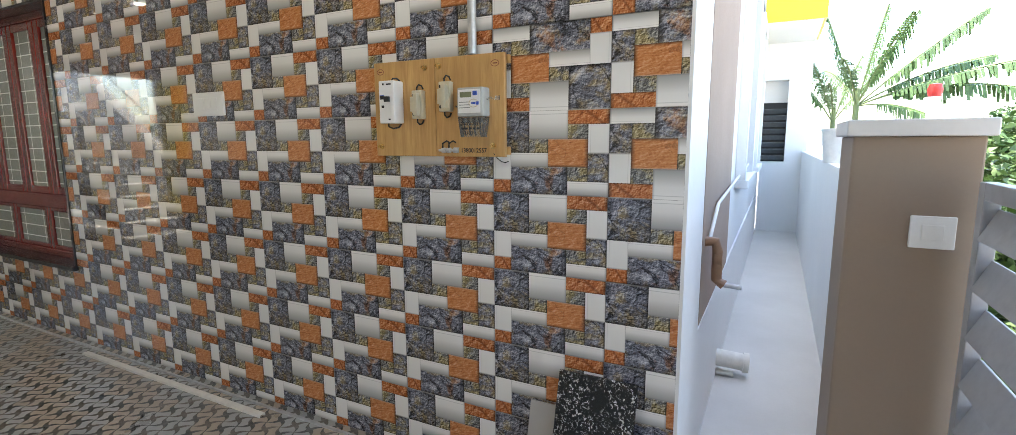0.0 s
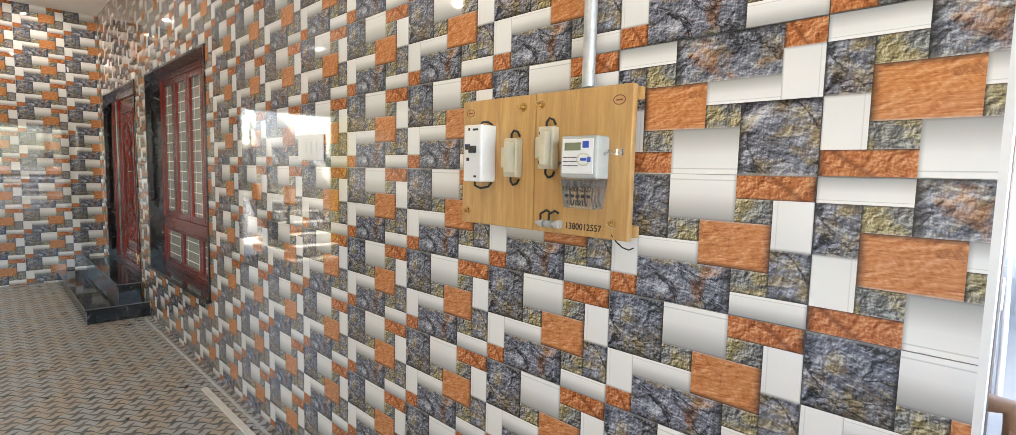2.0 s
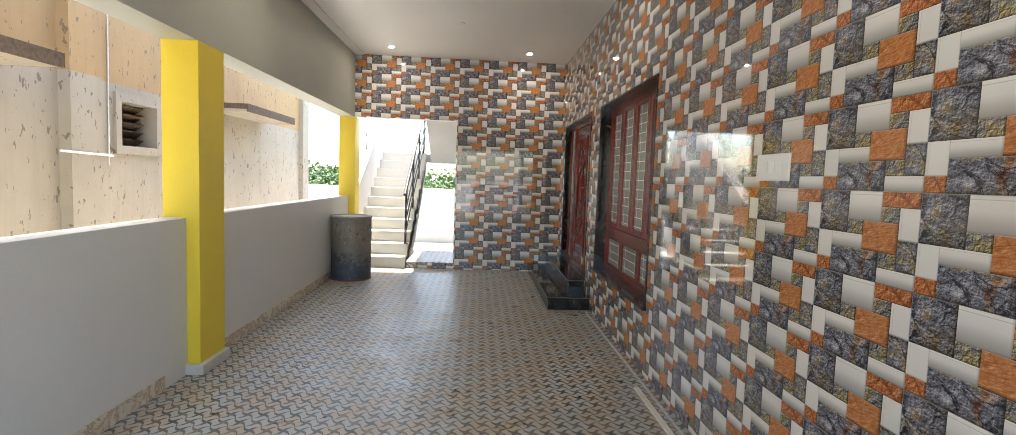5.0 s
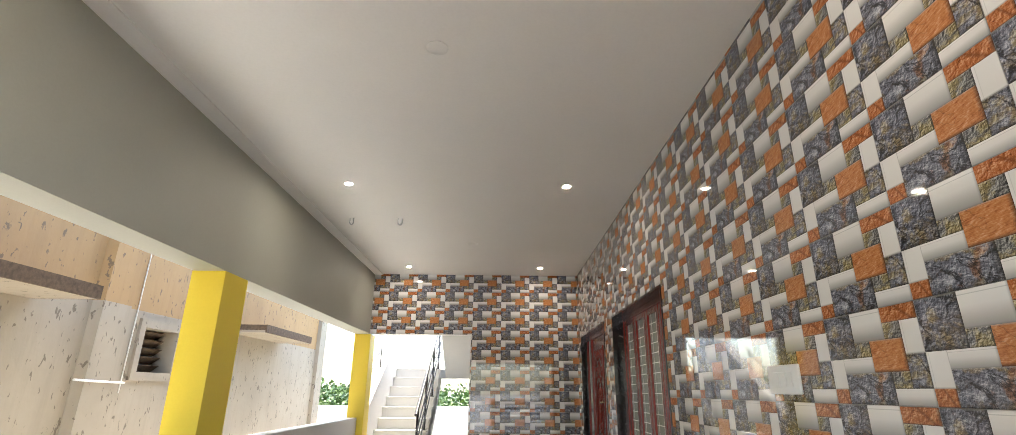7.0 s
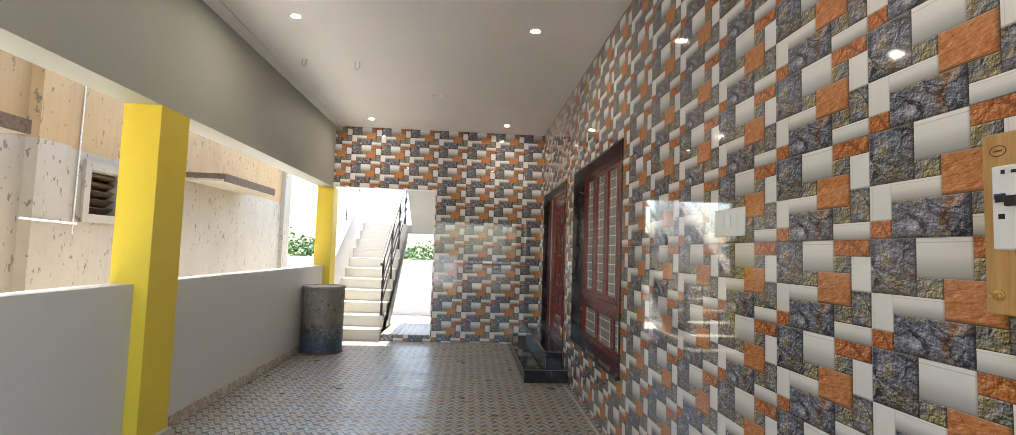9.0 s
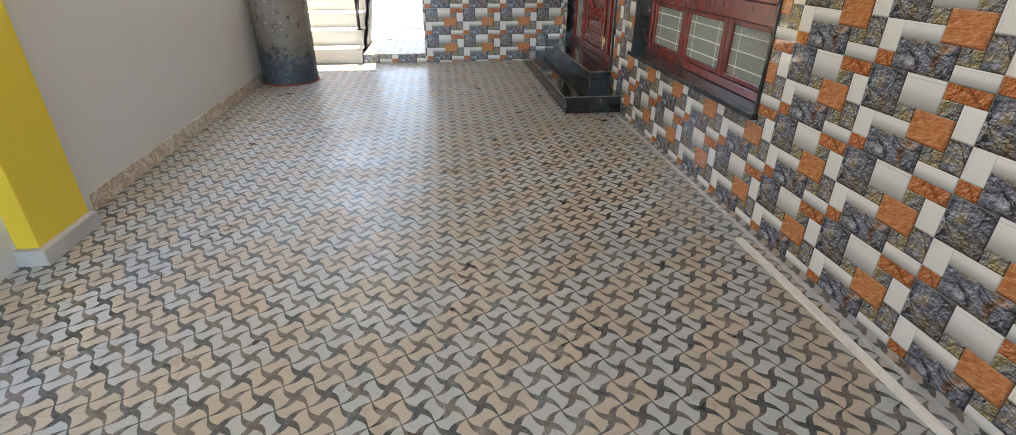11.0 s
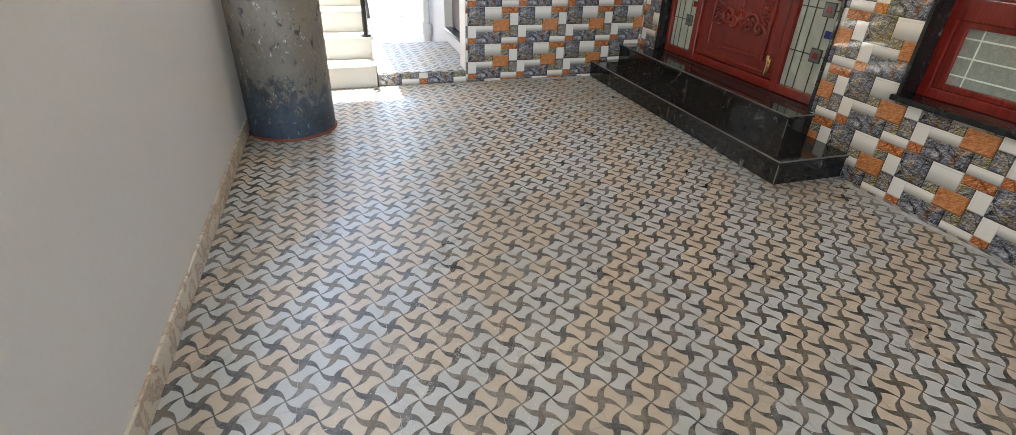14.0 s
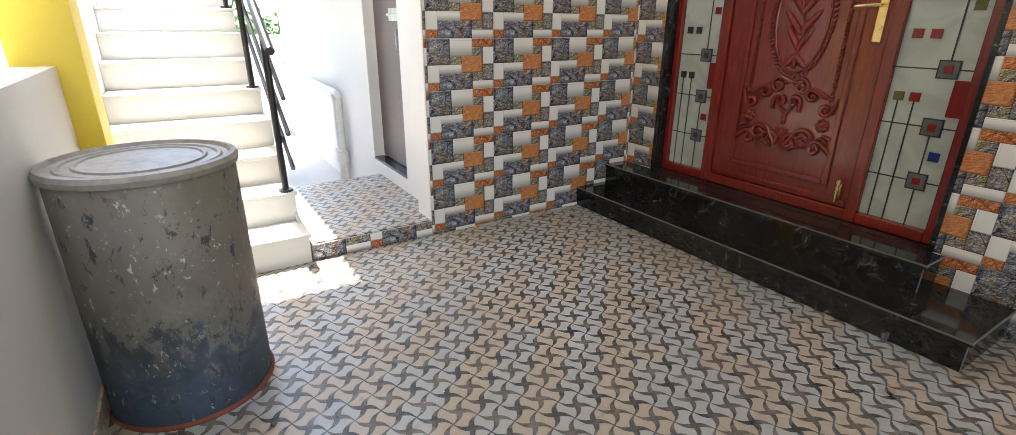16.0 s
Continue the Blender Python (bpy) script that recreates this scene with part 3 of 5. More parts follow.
for k in range(4):
    y = 8.13 + 3 * GO * k
    z = RISE * (2 + 3 * k)
    bm = bmesh.new()
    bm_tube(bm, (-2.33, y, z), (-2.33, y, z + 0.86), 0.018, 12)
    bm_tube(bm, (-2.33, y, z), (-2.33, y, z + 0.012), 0.04, 12)
    rail_part("post", bm)
for name, dz, r, ext in (("handrail", 0.86, 0.024, 0.16), ("bar", 0.66, 0.011, 0.2), ("bar", 0.48, 0.011, 0.2), ("bar", 0.30, 0.011, 0.2)):
    bm = bmesh.new()
    bm_tube(bm, (-2.33 if dz > 0.8 else -2.305, 8.13 - ext, 0.33 + dz - ext * SL), (-2.33 if dz > 0.8 else -2.305, 10.55, 0.33 + dz + 2.42 * SL), r, 12)
    rail_part(name, bm)
wrail = thing("wall_handrail", "thin dark steel handrail on the stair side wall", "handrail", (-3.424, 9.375, 1.709))
wrail.scale = (SC, SC, SC)
bm = bmesh.new()
bm_tube(bm, (0, -0.9, -0.28), (0, 1.7, 1.38), 0.014, 10)
part("tube", bm, M["black_metal"], wrail, smooth=True)
for k in range(3):
    bm = bmesh.new()
    bm_tube(bm, (0, -0.6 + k * 0.95, -0.42 + k * 0.61), (0, -0.6 + k * 0.95, -0.09 + k * 0.61), 0.010, 10)
    part("bracket", bm, M["black_metal"], wrail, smooth=True)

platform = structure("platform", boxes(((-2.442, FAR + 0.01, -0.25), (-1.55, 9.386, 0.096))), M["cement"], "low tiled platform beside the stairs", "platform")
bm = boxes(((-1.6, FAR + 0.2, -0.25), (-1.4, 8.766, 3.5)), ((-1.6, 9.514, -0.25), (-1.4, 13.23, 3.5)), ((-1.6, 8.766, -0.25), (-1.4, 9.514, 0.21)), ((-1.6, 8.766, 2.30), (-1.4, 9.514, 3.5)))
structure("stair_side_wall", bm, M["white"], "white wall beside the stair platform", "wall")
structure("opening_jamb", boxes(((OPEN_X - 0.006, FAR + 0.004, 0.096), (OPEN_X, FAR + 0.2, OPEN_Z))), M["white"], "white painted jamb of the opening", "trim")
structure("yard_wall", boxes(((-9, 13.23, -0.3), (9, 13.38, 1.10)), ((-9, 13.2, 1.10), (9, 13.41, 1.15))), M["white"], "white compound wall behind the stairs", "wall")
door_2 = thing("door_2", "closed brown steel side door with sliding bolt", "door", (-1.495, 9.14, 0.21))
door_2.scale = (SC, SC, SC)
part("leaf", boxes(((-0.02, -0.34, 0.03), (0.02, 0.34, 1.94)), bevel=0.004), M["door_brown"], door_2)
part("sill", boxes(((-0.10, -0.345, 0.0), (0.08, 0.345, 0.022)), bevel=0.003), M["granite"], door_2, "dark granite door sill")
bm = bmesh.new()
bm_tube(bm, (-0.045, -0.28, 1.08), (-0.045, -0.02, 1.08), 0.010, 10)
bm_box(bm, (-0.05, -0.24, 1.04), (-0.02, -0.06, 1.12))
part("bolt", bm, M["steel"], door_2, "grey steel sliding bolt", True)
bm = bmesh.new()
bm_path(bm, [(-0.03, -0.24, 1.0), (-0.07, -0.24, 0.99), (-0.07, -0.24, 0.86), (-0.03, -0.24, 0.85)], 0.008)
part("pull", bm, M["steel"], door_2, "", True)

pipes = thing("waste_pipes", "white plastic waste pipes on the stair side wall", "pipe", (-1.6, 10.35, -0.22))
pipes.scale = (SC, SC, SC)
for k, (y, z) in enumerate(((9.78, 0.84), (9.9, 0.80))):
    bm = bmesh.new()
    x = -0.05
    bm_path(bm, [(x, y - 9.8 + 2.6, z + 0.06), (x, y - 9.8 + 0.04, z), (x, y - 9.8, z - 0.04), (x, y - 9.8, 0.0)], 0.028, 12)
    part("pipe", bm, M["pvc"], pipes, "", True)
    bm = bmesh.new()
    bm_tube(bm, (x, y - 9.8, 0.20), (x, y - 9.8, 0.32), 0.045, 14)
    part("coupling", bm, M["pvc"], pipes, "", True)
tap = thing("garden_tap", "small white pipe tap on the side wall", "tap", (-1.625, 12.16, 0.16))
tap.scale = (SC, SC, SC)
bm = bmesh.new()
bm_path(bm, [(0.02, 0.1, 0), (-0.03, 0.1, 0), (-0.03, 0, 0), (-0.03, 0, -0.36)], 0.016, 10)
part("pipe", bm, M["pvc"], tap, "", True)
hose = thing("garden_hose", "coiled red rubber hose lying on the yard", "hose", (-2.14, 9.87, -0.22))
bm = bmesh.new()
pts = []
for k in range(120):
    a = k * 2 * math.pi / 24
    r = 0.20 + 0.02 * math.sin(k * 1.7) + 0.006 * (k // 24)
    pts.append((r * 1.2 * math.cos(a), r * 0.8 * math.sin(a), 0.02 + 0.012 * (k / 24) + 0.01 * math.sin(k * 0.9)))
bm_path(bm, pts, 0.014, 8)
part("coil", bm, M["hose"], hose, "", True)

# ---- neighbour beyond the parapet ----
nb = thing("neighbour_house", "old neighbouring house with tan and cream stained plaster", "house", (-5.4, 5.25, -0.22))
nb.scale = (1.0, 1.0, 1.04)


def nb_part(name, bm, material, label=""):
    bm.transform(Matrix.Translation((5.2, -5.0, 0.22)))
    return part(name, bm, material, nb, label)


VY0, VY1, VZ0, VZ1 = 5.80, 6.44, 1.62, 2.10
nb_part("wall", boxes(((-9.0, -6, -0.22), (-5.45, 12.1, 2.27)), ((-5.45, -6, -0.22), (-5.2, VY0, 2.27)), ((-5.45, VY1, -0.22), (-5.2, 12.1, 2.27)),
                      ((-5.45, VY0, -0.22), (-5.2, VY1, VZ0)), ((-5.45, VY0, VZ1), (-5.2, VY1, 2.27))), M["plaster_cream"], "cream stained lower wall")
nb_part("upper_wall", boxes(((-9.0, -6, 2.27), (-5.2, 12.1, 5.6))), M["plaster_tan"], "tan stained upper wall")
nb_part("pilaster", boxes(((-5.2, 4.95, -0.22), (-5.08, 5.36, 2.27))), M["plaster_cream"])
nb_part("pilaster", boxes(((-5.2, 4.95, 2.27), (-5.08, 5.36, 5.6))), M["plaster_tan"])
nb_part("corner_pilaster", boxes(((-5.2, 11.7, -0.22), (-5.12, 12.1, 5.6))), M["plaster_cream"])
nb_part("vent_surround", boxes(((-5.2, VY0 - 0.09, VZ0 - 0.09), (-5.165, VY1 + 0.09, VZ0)), ((-5.2, VY0 - 0.09, VZ1), (-5.165, VY1 + 0.09, VZ1 + 0.09)),
                               ((-5.2, VY0 - 0.09, VZ0), (-5.165, VY0, VZ1)), ((-5.2, VY1, VZ0), (-5.165, VY1 + 0.09, VZ1))), M["plaster_cream"])
for k in range(5):
    bm = boxes(((-0.06, 0, -0.004), (0.06, VY1 - VY0, 0.004)))
    bm.transform(Matrix.Translation((-5.38, VY0, VZ0 + 0.05 + k * 0.095)) @ Matrix.Rotation(radians(-35), 4, 'Y'))
    nb_part("louvre", bm, M["plaster_dark"])
# black sheet in place of the unlit depth behind the louvres
nb_part("vent_back", boxes(((-5.449, VY0, VZ0), (-5.44, VY1, VZ1))), M["black_plastic"])
for y0_, y1_, z_ in ((0.6, 4.25, 2.17), (7.7, 9.67, 2.24)):
    nb_part("sunshade", boxes(((-5.2, y0_, z_), (-4.62, y1_, z_ + 0.035))), M["plaster_cream"])
    nb_part("sunshade_edge", boxes(((-4.62, y0_, z_), (-4.60, y1_, z_ + 0.115)), ((-5.2, y1_, z_), (-4.60, y1_ + 0.012, z_ + 0.115)), ((-5.2, y0_, z_ + 0.035), (-4.62, y1_, z_ + 0.113))), M["plaster_dark"], "weathered dark concrete edge")
bm = bmesh.new()
bm_tube(bm, (-5.19, 5.62, 1.4), (-5.19, 5.66, 5.0), 0.007, 8)
bm_tube(bm, (-5.07, 4.8, 1.52), (-5.07, 5.5, 1.50), 0.011, 8)
nb_part("conduit", bm, M["pvc"])

# ---- porch fittings ----
def window_1():
    w = thing("window_1", "wooden window with frosted panes in black granite lining", "window", (0.0, (y0 + y1) / 2, z0), "", "structure")
    T0 = Matrix.Translation((0, -(y0 + y1) / 2, -z0))

    def add(name, bm, material, label="", smooth=False, parent=w):
        bm.transform(T0)
        return part(name, bm, material, parent, label, smooth)

    g = 0.02
    add("lining", boxes(((-0.010, y0, z0), (0.2, y0 + g, z1)), ((-0.010, y1 - g, z0), (0.2, y1, z1)), ((-0.010, y0 + g, z1 - g), (0.2, y1 - g, z1)), bevel=0.002), M["granite"], "black granite lining")
    add("sill", boxes(((-0.035, y0 - 0.01, z0), (0.2, y1 + 0.01, z0 + 0.03)), bevel=0.004), M["granite"], "black granite sill")
    a, b, lo, hi = y0 + g, y1 - g, z0 + 0.03, z1 - g
    xf, xb = 0.10, 0.16
    zt0, zt1 = 0.905, 1.005
    add("frame", boxes(((xf, a, lo), (xb, a + 0.05, hi)), ((xf, b - 0.05, lo), (xb, b, hi)), ((xf, a + 0.05, lo), (xb, b - 0.05, lo + 0.05)), ((xf, a + 0.05, hi - 0.05), (xb, b - 0.05, hi)),
                       ((xf - 0.004, a + 0.05, zt0), (xb, b - 0.05, zt1)), bevel=0.005), M["mahogany"])
    ya, yb = a + 0.05, b - 0.05

    def sash(p, q, za, zb, glass, rail):
        """A wooden sash from p to q with one pane of the given width in its middle."""
        m0, m1 = (p + q - glass) / 2, (p + q + glass) / 2
        o = add("sash", boxes(((xf + 0.010, p + 0.002, za), (xb - 0.008, m0, zb)), ((xf + 0.010, m1, za), (xb - 0.008, q - 0.002, zb)), ((xf + 0.010, m0, za), (xb - 0.008, m1, za + rail)), ((xf + 0.010, m0, zb - rail), (xb - 0.008, m1, zb)), bevel=0.005), M["mahogany"])
        add("pane", boxes(((xf + 0.028, m0 - 0.004, za + rail - 0.004), (xf + 0.034, m1 + 0.004, zb - rail + 0.004))), M["window_glass"], "", False, o)

    for k in range(4):
        w_ = (yb - ya) / 4
        sash(ya + w_ * k, ya + w_ * (k + 1), zt1, hi - 0.05, 0.275, 0.055)
    for k in range(3):
        w_ = (yb - ya) / 3
        sash(ya + w_ * k, ya + w_ * (k + 1), lo + 0.05, zt0, 0.455, 0.03)

    # white grille set close against the glass
    for k in range(19):
        zz = z0 + 0.155 + 0.085 * k
        if zt0 - 0.02 < zz < zt1 + 0.06 or zz > hi - 0.11:
            continue
        bm = bmesh.new()
        bm_tube(bm, (xf + 0.0385, ya + 0.03, zz), (xf + 0.0385, yb - 0.03, zz), 0.012, 8)
        add("grille_bar", bm, M["grille"], "white painted grille bar", True)
    for n_, za, zb, half in ((4, zt1 + 0.02, hi - 0.07, 0.075), (3, lo + 0.06, zt0 - 0.01, 0.155)):
        for k in range(n_):
            m = ya + (yb - ya) / n_ * (k + 0.5)
            for yy in (m - half, m + half):
                bm = bmesh.new()
                bm_tube(bm, (xf + 0.0385, yy, za), (xf + 0.0385, yy, zb), 0.012, 8)
                add("grille_bar", bm, M["grille"], "white painted grille bar", True)


window_1()

# entrance steps
for name, lab, lo, hi in (("lower_step", "wide polished black granite entrance step, dusty", (-0.495, 5.70, 0.0), (0.0, FAR - 0.003, 0.145)), ("upper_step", "upper polished black granite step under the door", (-0.215, 5.995, 0.145), (-0.012, FAR - 0.003, 0.288))):
    st = thing(name, lab, "step", ((lo[0] + hi[0]) / 2, (lo[1] + hi[1]) / 2, lo[2]))
    mv = Matrix.Translation((-(lo[0] + hi[0]) / 2, -(lo[1] + hi[1]) / 2, -lo[2]))
    for nm, p0, p1, bev in (("riser", (lo[0] + 0.012, lo[1] + 0.012, lo[2]), (0.0 if name == "lower_step" else hi[0], hi[1], hi[2] - 0.022), 0.002), ("tread", (lo[0], lo[1], hi[2] - 0.022), hi, 0.005)):
        if name == "upper_step":
            p1 = (min(p1[0], -0.012), p1[1], p1[2])
        bm = boxes((p0, p1), bevel=bev)
        bm.transform(mv)
        part(nm, bm, M["granite"], st)
    # thin grey strips give the step edges their highlight as colour
    for p0, p1 in (((lo[0] - 0.002, lo[1], hi[2] - 0.006), (lo[0] + 0.003, hi[1], hi[2] + 0.0012)), ((lo[0] - 0.002, lo[1] - 0.002, hi[2] - 0.006), (hi[0] - 0.004, lo[1] + 0.003, hi[2] + 0.0012)), ((lo[0] + 0.0095, lo[1] + 0.0095, lo[2] + 0.001), (lo[0] + 0.0135, lo[1] + 0.0135, hi[2] - 0.023))):
        bm = boxes((p0, p1))
        bm.transform(mv)
        part("edge", bm, M["edge_highlight"], st, "paler strip put in for the edge highlight")


structure("threshold", boxes(((-0.012, d0, 0.268), (0.2, d1, 0.289))), M["granite"], "black granite threshold under the entrance door", "threshold")


def entrance_door():
    yc, zb_ = 6.6, 0.30
    d0, d1, dz0, dz1 = 5.77, 7.48, 0.30, 2.275      # before the leaf is sized to its opening
    d = thing("door_1", "carved red mahogany entrance door with leaded glass sidelights", "door", (0.0, 6.9286, 0.286))
    d.scale = (1.0, 1.0585, 1.0273)
    T0 = Matrix.Translation((0, -yc, -zb_))

    def add(name, bm, material, parent=None, label="", smooth=False):
        bm.transform(T0)
        return part(name, bm, material, parent or d, label, smooth)

    g = 0.02
    add("lining", boxes(((-0.010, d0, dz0 + 0.004), (0.2, d0 + g, dz1)), ((-0.010, d1 - 0.03, dz0 + 0.004), (0.2, d1, dz1)), ((-0.010, d0 + g, dz1 - g), (0.2, d1 - 0.03, dz1)), bevel=0.002), M["granite"], None, "black granite lining")
    a, b, lo, hi = d0 + g, d1 - 0.03, dz0 + 0.004, dz1 - g
    xf, xb = 0.07, 0.16
    posts = ((a, a + 0.056), (6.148, 6.205), (7.05, 7.116), (b - 0.04, b))
    add("frame", boxes(*[((xf, p, lo), (xb, q, hi)) for p, q in posts], *[((xf, p[1], hi - 0.07), (xb, q[0], hi)) for p, q in zip(posts, posts[1:])], *[((xf, p[1], lo), (xb, q[0], lo + 0.06)) for p, q in zip(posts, posts[1:])], bevel=0.006), M["mahogany"])
    # leaf
    la, lb = 6.207, 7.048
    xl = xf + 0.02
    leaf = add("leaf", boxes(((xl, la, lo + 0.062), (xl + 0.045, lb, hi - 0.072)), bevel=0.004), M["mahogany"])
    pa, pb, pz0, pz1 = la + 0.115, lb - 0.115, lo + 0.16, hi - 0.20
    add("panel_moulding", boxes(((xl - 0.014, pa, pz0), (xl, pa + 0.03, pz1)), ((xl - 0.014, pb - 0.03, pz0), (xl, pb, pz1)), ((xl - 0.014, pa + 0.03, pz0), (xl, pb - 0.03, pz0 + 0.03)), ((xl - 0.014, pa + 0.03, pz1 - 0.03), (xl, pb - 0.03, pz1)), bevel=0.006), M["mahogany"], leaf)
    add("bottom_rail_moulding", boxes(((xl - 0.012, la + 0.01, lo + 0.08), (xl, lb - 0.01, lo + 0.105)), bevel=0.005), M["mahogany"], leaf)
    ym, zm = (pa + pb) / 2, 1.335

    def P(u, v, w=0.004):
        return (xl - w * 1.5, ym - u, zm + v)

    def scroll(bm, cu, cv, r, start, turns, hand, tail, rad=0.010):
        """A leaf scroll: a spiral that unwinds into a tail."""
        pts = []
        n_ = 22
        for k in range(n_):
            f = k / (n_ - 1)
            ang = start + hand * turns * 2 * math.pi * f
            rr = 1.35 * r * (0.15 + 0.85 * f)
            pts.append((cu + rr * math.cos(ang), cv + rr * math.sin(ang)))
        (u0, v0), (u1, v1) = pts[-2], pts[-1]
        for k in range(1, 6):
            pts.append((u1 + (u1 - u0) * k * 0.8 * tail, v1 + (v1 - v0) * k * 0.8 * tail))
        for s in (1, -1):
            bm_path(bm, [P(s * u, v) for u, v in pts], rad * 1.25, 7)

    def petal(bm, u, v, ang, ln, wd, h=0.010):
        m = Matrix.Translation(P(u, v, 0.002)) @ Matrix.Rotation(ang, 4, 'X') @ Matrix.Diagonal((h * 1.4, wd * 1.15, ln, 1)) @ Matrix.Translation((0, 0, 0.8))
        bmesh.ops.create_icosphere(bm, subdivisions=2, radius=1.0, matrix=m)

    # oval wreath of beads, and a plain inner ring
    bm = bmesh.new()
    ou, ov = 0.165, 0.315
    for k in range(76):
        t_ = 2 * math.pi * k / 76
        m = Matrix.Translation(P(ou * math.cos(t_), ov * math.sin(t_), 0.003)) @ Matrix.Rotation(t_ + 0.7, 4, 'X') @ Matrix.Diagonal((0.011, 0.009, 0.017, 1))
        bmesh.ops.create_icosphere(bm, subdivisions=1, radius=1.0, matrix=m)
    add("oval_wreath", bm, M["mahogany"], leaf, "", True)
    bm = bmesh.new()
    ring = [P(0.142 * math.cos(2 * math.pi * k / 60), 0.29 * math.sin(2 * math.pi * k / 60), 0.002) for k in range(61)]
    bm_path(bm, ring, 0.006, 6)
    add("oval_ring", bm, M["mahogany"], leaf, "", True)
    # tulip spray inside the oval
    bm = bmesh.new()
    bm_path(bm, [P(0.02 * math.sin(k * 0.4), -0.20 + 0.03 * k) for k in range(13)], 0.007, 7)
    for s in (1, -1):
        for v, ang, ln in ((-0.16, 0.55, 0.075), (-0.08, 0.7, 0.085), (0.02, 0.6, 0.07), (-0.20, 2.4, 0.05)):
            petal(bm, 0.0, v, s * ang, ln, 0.017)
        petal(bm, s * 0.035, 0.13, -s * 0.25, 0.045, 0.018, 0.014)
        petal(bm, s * 0.06, 0.08, -s * 0.7, 0.04, 0.014, 0.012)
    petal(bm, 0.0, 0.13, 0.0, 0.05, 0.02, 0.016)
    petal(bm, 0.0, -0.27, 0.0, 0.035, 0.012, 0.014)
    add("tulip_carving", bm, M["mahogany"], leaf, "", True)
    # scrolls under and above the oval, corner foliage
    for sgn, nm in ((1, "lower_scrolls"), (-1, "upper_scrolls")):
        bm = bmesh.new()
        base = -0.36
        scroll(bm, 0.065, base - 0.005, 0.035, 0.3, 1.3, 1, 1.0)
        scroll(bm, 0.135, base - 0.05, 0.030, 2.0, 1.2, -1, 1.0)
        scroll(bm, 0.04, base - 0.09, 0.028, 1.0, 1.2, -1, 0.8)
        for s in (1, -1):
            for k in range(4):
                petal(bm, s * 0.012 * k, base - 0.16 + 0.012 * k, math.pi + s * (0.1 + 0.28 * k), 0.035, 0.010)
        scroll(bm, 0.13, base - 0.29, 0.045, 0.4, 1.4, 1, 0.8, 0.012)
        scroll(bm, 0.055, base - 0.315, 0.034, 2.6, 1.3, -1, 0.8, 0.011)
        scroll(bm, 0.20, base - 0.33, 0.035, 1.2, 1.1, -1, 1.0, 0.011)
        scroll(bm, 0.215, base - 0.11, 0.028, -1.2, 1.2, 1, 1.2, 0.009)
        for s in (1, -1):
            for k in range(9):
                petal(bm, s * 0.215, base - 0.20, 2 * math.pi * k / 9, 0.022, 0.010)
            for k in range(4):
                petal(bm, s * (0.225 - 0.01 * k), base - 0.25 - 0.014 * k, s * (1.9 + 0.25 * k), 0.032, 0.011)
                petal(bm, s * (0.16 - 0.02 * k), base - 0.335, s * (-0.9 - 0.4 * k), 0.034, 0.010)
        for k in range(5):
            petal(bm, 0.0, base - 0.30, math.radians(-60 + 30 * k), 0.036, 0.010)
        if sgn < 0:
            for v in bm.verts:
                v.co.z = zm + 0.94 * (zm - v.co.z)
            bmesh.ops.reverse_faces(bm, faces=bm.faces[:])
        add(nm, bm, M["mahogany"], leaf, "", True)
    # twisted ropes beside the oval
    for s in (1, -1):
        bm = bmesh.new()
        for k in range(46):
            m = Matrix.Translation(P(s * 0.235, -0.42 + 0.0185 * k, 0.002)) @ Matrix.Rotation(0.8, 4, 'X') @ Matrix.Diagonal((0.009, 0.008, 0.014, 1))
            bmesh.ops.create_icosphere(bm, subdivisions=1, radius=1.0, matrix=m)
        add("rope_moulding", bm, M["mahogany"], leaf, "", True)
    # brass furniture
    yh = la + 0.045
    plate = add("handle_plate", boxes(((xl - 0.007, yh - 0.02, 1.214), (xl, yh + 0.02, 1.46)), bevel=0.003), M["brass"], leaf, "brass handle plate")
    bm = bmesh.new()
    bm_path(bm, [(xl - 0.006, yh, 1.385), (xl - 0.05, yh, 1.385), (xl - 0.055, yh + 0.02, 1.385), (xl - 0.055, yh + 0.105, 1.38)], 0.008, 10)
    bm_tube(bm, (xl - 0.012, yh, 1.285), (xl - 0.004, yh, 1.285), 0.013, 14)
    add("lever", bm, M["brass"], plate, "brass lever handle", True)
    bm = bmesh.new()
    bm_tube(bm, (xl - 0.03, la + 0.05, lo + 0.09), (xl - 0.03, la + 0.05, lo + 0.205), 0.007, 10)
    bm_tube(bm, (xl - 0.03, la + 0.05, lo + 0.185), (xl - 0.03, la + 0.05, lo + 0.215), 0.014, 12)
    bm_box(bm, (xl - 0.02, la + 0.035, lo + 0.095), (xl, la + 0.065, lo + 0.195), 0, 0.003)
    add("door_stop", bm, M["brass"], leaf, "old brass foot bolt", True)
    # leaded sidelights
    for ya, yb, near in ((a + 0.056, 6.148, True), (7.116, b - 0.04, False)):
        za, zb = lo + 0.06, hi - 0.07
        pane = add("sidelight", boxes(((xl + 0.012, ya, za), (xl + 0.018, yb, zb))), M["side_glass"], None, "pale leaded glass sidelight")
        xg = xl + 0.0115
        wd = yb - ya
        col = [ya + wd * f for f in (0.30, 0.62, 0.80)]
        bm = bmesh.new()
